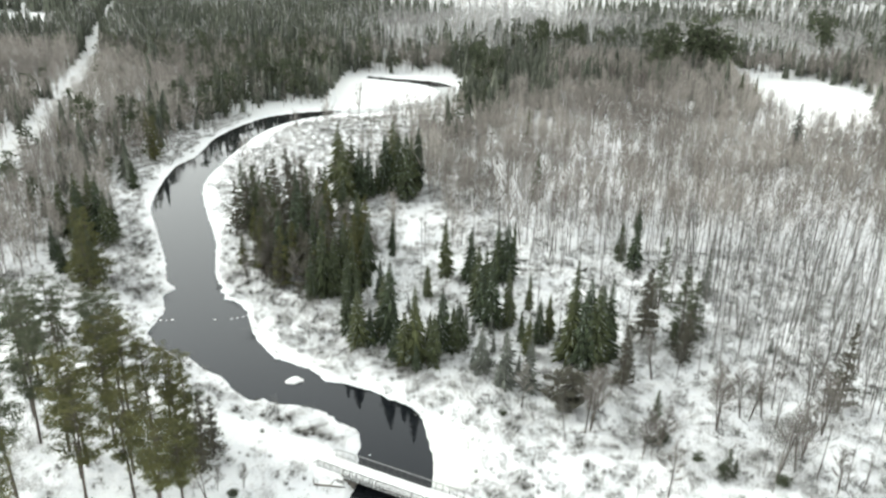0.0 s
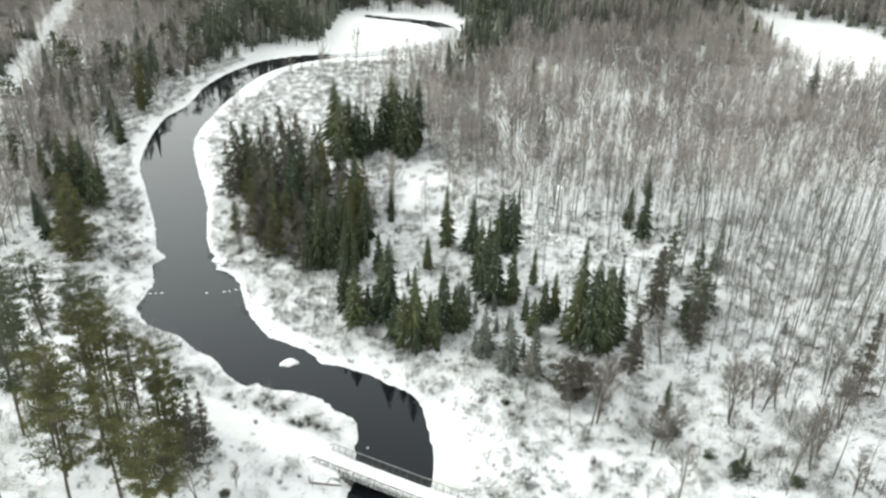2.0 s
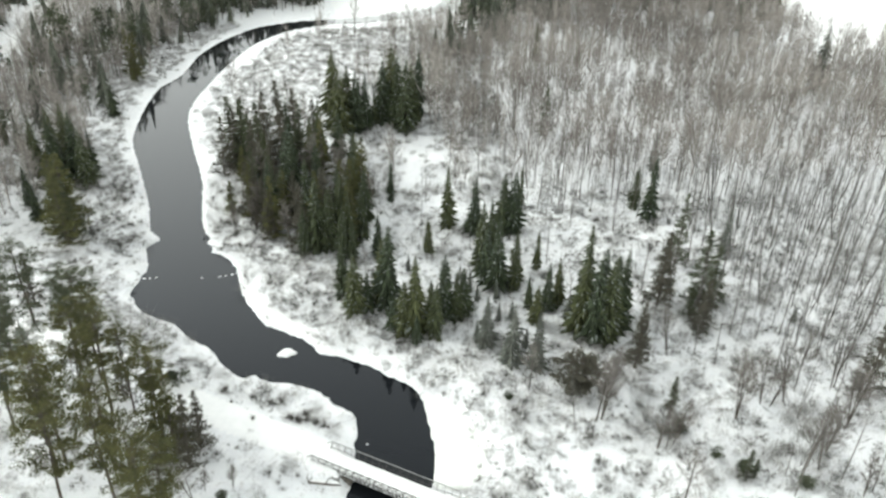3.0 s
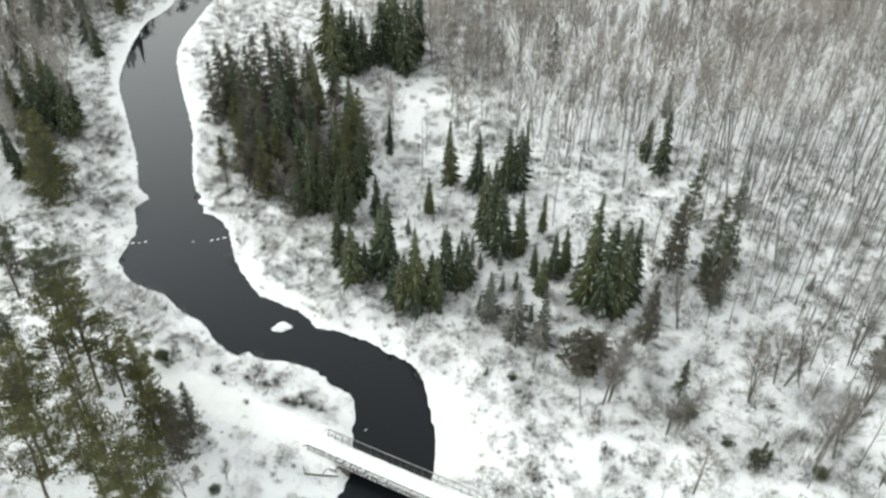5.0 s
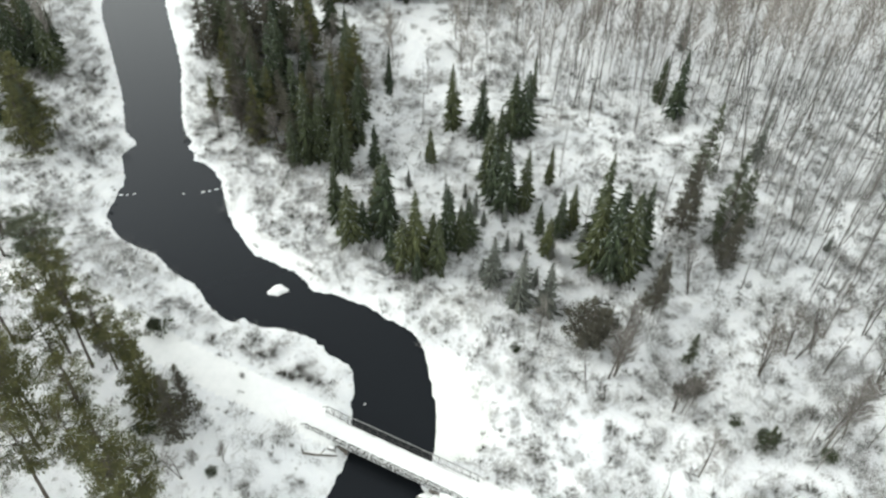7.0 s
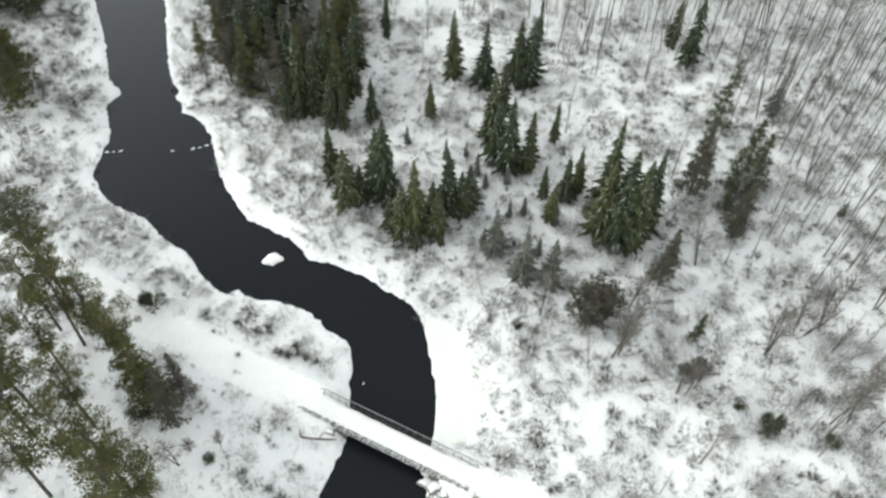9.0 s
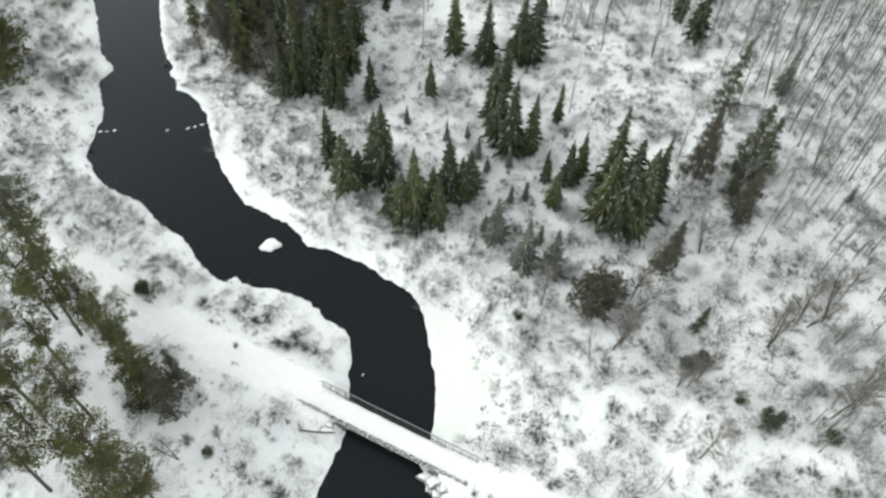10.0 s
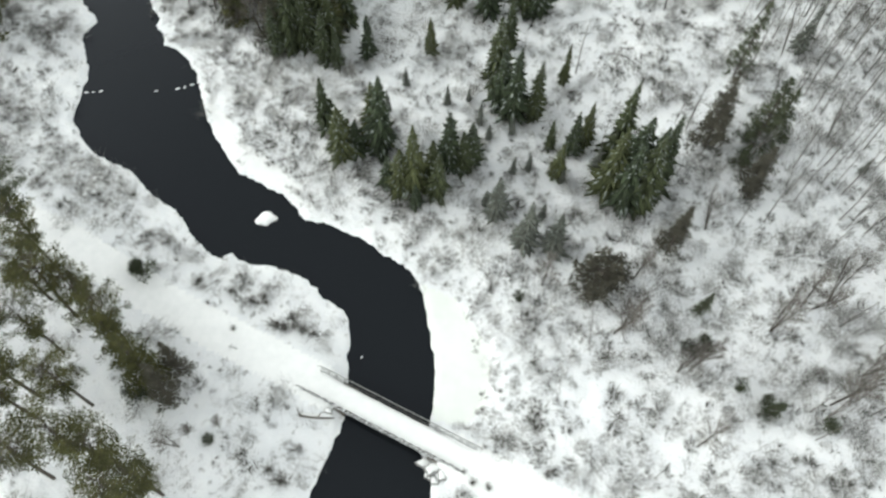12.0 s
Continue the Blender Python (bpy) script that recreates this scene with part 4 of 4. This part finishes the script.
brushland("tall_brush", tall_templates, (-110, 110, 88, 215), 2.3, 0.27, 0.75, 311, (0.6, 1.9), "tangled leafless shrubs on the snowy banks", 0.12, BRUSH, 0.2)
brushland("far_brush", far_templates, (-150, 20, 200, 368), 2.35, 0.92, 0.5, 321, (0.6, 1.3), "snowy thicket inside the river bend", 0.12, edge=(1.5, 5))


# ---- things by the river ----
def slab(rim, low, high, crown, seed):
    """A lump of snow or ice: an uneven rim, steep sides and a domed top."""
    r = random.Random(seed)
    f = Form()
    n = len(rim)
    rows = []
    for k, zz in ((1.0, low), (1.02, high * 0.6), (0.93, high), (0.6, high + crown * 0.7), (0.25, high + crown)):
        rows.append([(x * k, y * k, zz + r.uniform(-0.03, 0.03)) for x, y in rim])
    f.strip(rows)
    top = len(f.v)
    f.v.append((0, 0, high + crown))
    f.t += [(top - n + j, top - n + (j + 1) % n, top) for j in range(n)]
    f.m += [0] * n
    return f


def rim(rx, ry, seed, n=22, rough=0.18):
    r = random.Random(seed)
    p = [r.uniform(0, 6.28) for _ in range(4)]
    return [(rx * c * k, ry * s * k) for c, s, k in
            ((math.cos(a), math.sin(a), 1 + rough * sum(math.sin((q + 2) * a + p[q]) for q in range(4)) / 2) for a in (6.2832 * j / n for j in range(n)))]


floe = new("snow_island", slab(rim(1.5, 1.3, 3), -0.2, 0.34, 0.3, 4).mesh("snow_island", CLEAN_SNOW))
floe.matrix_basis = pose(-27.4, 137.0, 0, 0, 0, 20)
tagged(floe, "small snow-capped islet in the dark river", "islet")
for i, (x, y, w) in enumerate([(-62.4, 161.8, 0.4), (-61.2, 161.9, 0.3), (-59.9, 162.2, 0.4), (-50.2, 162.6, 0.3), (-46.5, 163.3, 0.45), (-45.3, 163.7, 0.35),
                               (-44.1, 164.3, 0.4), (-43.1, 164.9, 0.3), (-10.2, 113.6, 0.25)]):
    bit = new("ice_floe", slab(rim(w * 0.95, w * 0.42, i + 10, 12), -0.1, 0.06, 0.05, i).mesh("ice_floe", CLEAN_SNOW))
    bit.matrix_basis = pose(x, y, 0, 0, 0, 12 + 20 * (i % 3))
    tagged(bit, "small white ice piece floating on water", "ice floe", "ice floes")

# frozen reach of the far river
wf2, ef2 = [p for p in spline(WEST_FAR, 4) if p[1] > 379 and p[0] > -50 and p[1] < 452], [p for p in spline(EAST_FAR, 4) if p[1] > 375.5 and p[0] > -50 and p[1] < 452]
ice = Form()
k = 26
pick = lambda q, u: q[min(len(q) - 1, int(u * (len(q) - 1)))]
ice.strip([[tuple(np.array(pick(wf2, i / k)) * (1 - w) + np.array(pick(ef2, i / k)) * w) + (0.05,) for w in (0.0, 0.33, 0.66, 1.0)] for i in range(k + 1)], closed=False)
tagged(new("river_ice", ice.mesh("river_ice", ICE)), "grey snow-dusted ice over the river", "ice", kind="structure")

# ---- bridge ----
bridge = new("footbridge")
bridge.matrix_basis = pose(-5.3, 103.5, 1.95, 0, 0, math.degrees(math.atan2(-11.6, 24.0)))
tagged(bridge, "narrow snow-covered steel trail bridge with railings", "bridge")
WIDE = 1.78


def piece(name, lo, hi, material, label="", parent=None):
    f = Form()
    f.box(lo, hi)
    return part(name, f.mesh(name, material), parent or bridge, label)


for sy in (-1, 1):
    piece("girder", (-8.6, sy * 1.2 - 0.15, -0.95), (8.6, sy * 1.2 + 0.15, -0.22), STEEL, "dark steel girder")
for k in range(9):
    piece("cross_beam", (-8 + 2 * k - 0.08, -1.7, -0.5), (-8 + 2 * k + 0.08, 1.7, -0.24), STEEL)
plank = Form()
plank.box((-0.10, -1.72, -0.20), (0.10, 1.72, -0.12))
plank_mesh = plank.mesh("plank", TIMBER)
for k in range(104):
    o = part("plank", plank_mesh, bridge)
    o.location = (-11.3 + 0.22 * k, 0.02 * math.sin(k * 2.3), 0)
snow_deck = Form()
prof = [(-1.58, -0.11), (-1.5, 0.06), (-1.2, 0.12), (-0.5, 0.12), (0.0, 0.13), (0.5, 0.12), (1.2, 0.12), (1.64, 0.06), (1.70, -0.11)]
snow_deck.strip([[(x, yy * (1 + 0.015 * math.sin(x * 1.7)), zz + 0.015 * math.sin(x * 2.1 + yy) - 0.34 * max(0.0, abs(x) - 12.4)) for yy, zz in prof] for x in np.linspace(-14.4, 14.4, 64)], closed=False)
part("deck_snow", snow_deck.mesh("deck_snow", CLEAN_SNOW), bridge, "smooth packed snow on the deck")
post = Form()
post.box((-0.035, -0.035, -0.45), (0.035, 0.035, 1.1))
post_mesh = post.mesh("post", STEEL)
cap = Form()
cap.box((-0.06, -0.06, 1.1), (0.06, 0.06, 1.14))
cap_mesh = cap.mesh("snow_cap", CLEAN_SNOW)
brace_meshes = {}
for sy, thick, steels in ((1, 0.022, (STEEL, STEEL)), (-1, 0.06, (RIMED_STEEL, STEEL))):
    brace_meshes[sy] = []
    for q, steel in zip((-1, 1), steels):
        brace = Form()
        brace.tube([(-0.31 * q, 0.03 * q, -0.7), (0.31 * q, 0.03 * q, 0.15), (-0.31 * q, 0.03 * q, 1.0)], [thick] * 3, 4)
        brace_meshes[sy].append(brace.mesh("brace", steel))
clod = Form()
clod.tube([(-0.16, 0, 0.0), (-0.05, 0, 0.03), (0.08, 0, 0.05), (0.17, 0, 0.02)], [0.03, 0.10, 0.11, 0.03], 6)
clod_mesh = clod.mesh("snow_clod", CLEAN_SNOW)
ridge = Form()
ridge.strip([[(x, y * w, 1.09 + z * w) for y, z in ((-0.06, 0), (-0.045, 0.05), (0.045, 0.05), (0.06, 0))] for x, w in ((-0.2, 0.3), (-0.1, 1), (0.1, 0.9), (0.2, 0.3))], closed=False)
ridge_mesh = ridge.mesh("snow_ridge", CLEAN_SNOW)
for sy in (-1, 1):
    x0, x1 = (-12.4, 13.2) if sy > 0 else (-13.6, 11.4)
    count = int((x1 - x0) / 1.25)
    end = x0 + 1.25 * count
    lean = 18 if sy > 0 else -2
    tilt = Euler((-sy * radians(lean), 0, 0))
    for k in range(count + 1):
        o = part("post", post_mesh, bridge)
        o.location, o.rotation_euler = (x0 + 1.25 * k, sy * (WIDE + 0.06), 0.2), tilt
        part("snow_cap", cap_mesh, o)
    for k in range(2 * count):
        for me in brace_meshes[sy]:
            o = part("brace", me, bridge)
            o.location, o.rotation_euler = (x0 + 0.625 * k + 0.31, sy * (WIDE + 0.06), 0.2), tilt
        if sy < 0:
            for z in (-0.55, 0.1, 0.62):
                if (k * 7 + int(z * 9)) % 3:
                    o = part("snow_clod", clod_mesh, bridge)
                    o.location = (x0 + 0.625 * k + 0.31 + 0.2 * math.sin(5 * k + 9 * z), -WIDE - 0.06 + 0.035 * z, z + 0.2 + 0.12 * math.sin(3 * k))
        if k % 5 != 3 and (sy > 0 or k % 2):
            o = part("snow_ridge", ridge_mesh, bridge)
            o.location, o.rotation_euler = (x0 + 0.625 * k + 0.31, sy * (WIDE + 0.06), 0.2), tilt
    for h, r0 in ((1.04, 0.07), (0.12, 0.035 if sy > 0 else 0.05), (-0.72, 0.06)):
        f = Form()
        out = WIDE + 0.06 + math.tan(radians(lean)) * h
        f.tube([(x0 - 0.9, sy * out, h - 0.6), (x0, sy * out, h + 0.2), (end, sy * out, h + 0.2), (end + 0.9, sy * (out + 0.1), h - 0.6)], [r0] * 4, 6)
        part("rail", f.mesh("rail", GALVANISED if sy > 0 and h > 1 else STEEL), bridge)
for sx in (-1, 1):
    crib = new("abutment")
    crib.matrix_basis = bridge.matrix_basis @ Matrix.Translation((sx * 7.9 + 0.2, 0, 0))
    tagged(crib, "snowy timber crib carrying the bridge end", "abutment", "bridge abutments")
    for lvl in range(7):
        f = Form()
        zz = -2.35 + 0.24 * lvl
        if lvl % 2:
            for e in (-0.9, 0.9):
                f = Form()
                f.box((e - 0.13, -2.2, zz), (e + 0.13, 2.2, zz + 0.22))
                part("log", f.mesh("log", TIMBER), crib)
        else:
            for e in (-1.95, 1.95):
                f = Form()
                f.box((-1.2, e - 0.13, zz), (1.2, e + 0.13, zz + 0.22))
                part("log", f.mesh("log", TIMBER), crib)

# fallen log by the bridge
def log_line(points, sink):
    return [(x, y, float(ground_z(x, y)) + up - sink) for x, y, up in points]


fl = Form()
fl.tube(log_line([(-18.4, 104.1, 0.25), (-17.0, 103.9, 0.22), (-15.4, 103.85, 0.22), (-13.4, 104.0, 0.3)], 0.1), [0.15, 0.15, 0.14, 0.10], 8)
fl.tube(log_line([(-18.3, 104.1, 0.25), (-18.7, 104.8, 0.4), (-18.6, 105.4, 0.45)], 0.1), [0.09, 0.06, 0.02], 6)
fl.tube(log_line([(-15.8, 103.9, 0.3), (-15.2, 104.5, 0.4), (-14.2, 104.7, 0.4)], 0.1), [0.08, 0.06, 0.03], 6)
log = new("fallen_log")
log.location = (-15.9, 103.9, float(ground_z(-15.9, 103.9)))
tagged(log, "grey forked fallen log half buried in snow", "log")
fl.v = [tuple(Vector(p) - log.location) for p in fl.v]
part("stem", fl.mesh("stem", TIMBER), log)
cover = slab(rim(2.3, 0.42, 8), -0.1, 0.16, 0.16, 5)
drift = part("snow_cover", cover.mesh("snow_cover", CLEAN_SNOW), log)
drift.location = (-0.1, 0.55, 0.0)

# snowed-over boulders at the foot of the bridge
for i, (u, v, rx, ry, tall) in enumerate([(6.9, -2.7, 1.0, 0.8, 0.9), (8.3, -3.0, 1.2, 0.85, 1.0), (8.1, -3.9, 0.7, 0.55, 0.55), (9.9, -3.3, 0.8, 0.6, 0.6), (9.2, -4.2, 0.75, 0.6, 0.5), (-8.6, -2.7, 0.6, 0.45, 0.5)]):
    place = bridge.matrix_basis @ Vector((u, v, 0))
    boulder = new("boulder")
    boulder.matrix_basis = pose(place.x, place.y, float(ground_z(place.x, place.y)) - 0.1, 0, 0, 37 * i)
    tagged(boulder, "grey boulder capped with snow below the bridge", "boulder", "boulders by the bridge")
    part("rock", slab(rim(rx, ry, i + 60, 14, 0.25), -0.5, tall * 0.8, 0.1, i + 60).mesh("rock", ROCK), boulder)
    part("snow", slab(rim(rx * 0.86, ry * 0.86, i + 60, 14, 0.25), tall * 0.6, tall * 0.95, 0.14, i + 70).mesh("snow", CLEAN_SNOW), boulder)

# single bare trees and bushes
grove_kinds = [bare_forms(s + 140, 12, 3.2, boughs=26, twigs=26, stems=1 + (s + 1) % 3, start=0.3, thick=1.35) for s in range(4)]
GROVE = [(27.6, 117.7, 17, 0.8), (28.6, 118.2, 14, 0.8), (38, 100.8, 12, 1.1), (58.2, 107.4, 15, 0.9), (60.9, 107.6, 12, 0.9), (51.3, 118.5, 15, 0.8), (64.6, 127.1, 14, 0.8), (57, 122.9, 13, 0.9),
         (58.6, 122.7, 12, 0.9), (36.6, 111.9, 10, 0.9), (37.9, 111.6, 9, 1), (39.3, 112.8, 10, 1), (61.5, 123.8, 14, 0.9), (69.7, 117.6, 14, 1), (26.7, 92.8, 8, 1),
         (-34.3, 99, 8, 1.1), (-33.2, 101.2, 6, 1), (-29.2, 101.8, 5, 0.8), (17.1, 125.3, 12, 0.9), (31.5, 127, 9, 1), (44, 136, 12, 0.9), (64, 112, 12, 1),
         (72, 128, 13, 1), (66, 103, 10, 1), (-25.9, 193.5, 11.6, 1), (-42.2, 181.6, 12.4, 1), (-44.9, 202.5, 14.2, 1), (-33.4, 205.6, 15, 1), (-33, 188, 10.5, 1),
         (-25, 203, 12.8, 1), (-28, 192, 12, 1), (-33, 176, 12, 1), (-27, 214, 12, 1), (-16, 192, 10.5, 1), (-34.5, 179.5, 9, 0.8), (-29, 186, 9, 0.8),
         (-20, 171, 8, 0.8), (-47.5, 183, 7, 0.9), (-15, 164, 7, 0.8)]
plant("bare_tree", grove_kinds, GROVE, "leafless tree with several forked stems in snow", "bare tree", "forked bare trees", (BARK, BROWN_TWIG), 12, ("trunk", "branchwork"))


def bush_forms(seed):
    r = random.Random(seed)
    stem, leaf = Form(), Form()
    for k in range(9):
        a, L = r.uniform(0, 6.28), r.uniform(0.4, 0.9)
        stem.tube([(0, 0, -0.1), (math.cos(a) * L * 0.5, math.sin(a) * L * 0.5, 0.5), (math.cos(a) * L, math.sin(a) * L, r.uniform(0.7, 1.2))], [0.03, 0.02, 0.008], 3)
        tuft(leaf, r, math.cos(a) * L * 0.7, math.sin(a) * L * 0.7, r.uniform(0.4, 1.1), 0.5, 130)
    tuft(leaf, r, 0, 0, 0.7, 0.7, 60)
    return stem, leaf


BUSHES = [(-44.2, 125.8, 2.4, 1.2), (-41.5, 106.0, 1.8, 1.6), (-46.0, 126.8, 1.5, 1.2), (45.2, 109.6, 1.8, 0.9), (48.9, 107.4, 1.9, 0.9), (57.2, 104.0, 2.2, 0.9), (13.3, 123.1, 1.6, 0.8), (41.4, 116.2, 2.4, 0.9), (-30.5, 100, 1.4, 1), (38.5, 115.5, 1.5, 1.2)]
plant("evergreen_bush", [bush_forms(s + 500) for s in range(3)], BUSHES, "low dark evergreen bush in snow", "bush", "evergreen bushes", (BARK, PINE_DARK), 1.3, ("stem", "crown"))
THICKETS = [(-23.5, 117.8, 1.8, 1.6), (-19.2, 117.2, 1.6, 1.4), (-21, 119.2, 1.5, 1.5), (-17.6, 116.6, 1.4, 1.2), (-31, 123.5, 1.4, 1.2), (-36, 125, 1.5, 1.3), (-22.0, 117.4, 1.7, 1.4), (-20.6, 117.8, 1.5, 1.4), (-29.4, 116.8, 1.2, 1), (-27.4, 121.6, 1.5, 1.4), (-25.8, 122.6, 1.3, 1.3), (-33.9, 121.0, 1.0, 1), (7.9, 105.9, 1.2, 0.8), (-20.1, 95.0, 1.9, 1.6), (-21.8, 96.4, 1.6, 1.4), (16.8, 96.6, 1.6, 1.2), (10.5, 108.5, 1.0, 0.9), (6.4, 95.2, 1.2, 1.2), (8.6, 94.6, 1.3, 1.1), (5.2, 96.6, 0.9, 1), (8.2, 100.2, 0.9, 0.9), (9.6, 99.4, 1.0, 0.9), (-20.2, 105.2, 0.9, 1.1)]


def thicket_forms(seed):
    v = Form()
    w = Form()
    r = random.Random(seed)
    for k in range(90):
        a, out = r.uniform(0, 6.28), r.uniform(0.1, 1.1)
        b, e = Vector((r.uniform(-0.3, 0.3), r.uniform(-0.3, 0.3), -0.1)), Vector((math.cos(a) * out, math.sin(a) * out, r.uniform(0.6, 1.3)))
        if k < 12:
            w.tube([b, (b + e) / 2 + Vector((0, 0, 0.1)), e], [0.025, 0.016, 0.006], 3)
        else:
            g = Vector((-math.sin(a), math.cos(a), 0)) * 0.014
            v.tri(b - g, b + g, e)
    return w, v


plant("thicket", [thicket_forms(s + 600) for s in range(3)], THICKETS, "leafless brown riverside shrub in snow", "shrub", "riverside shrubs", (BARK, BRUSH), 1.3, ("stem", "branchwork"))
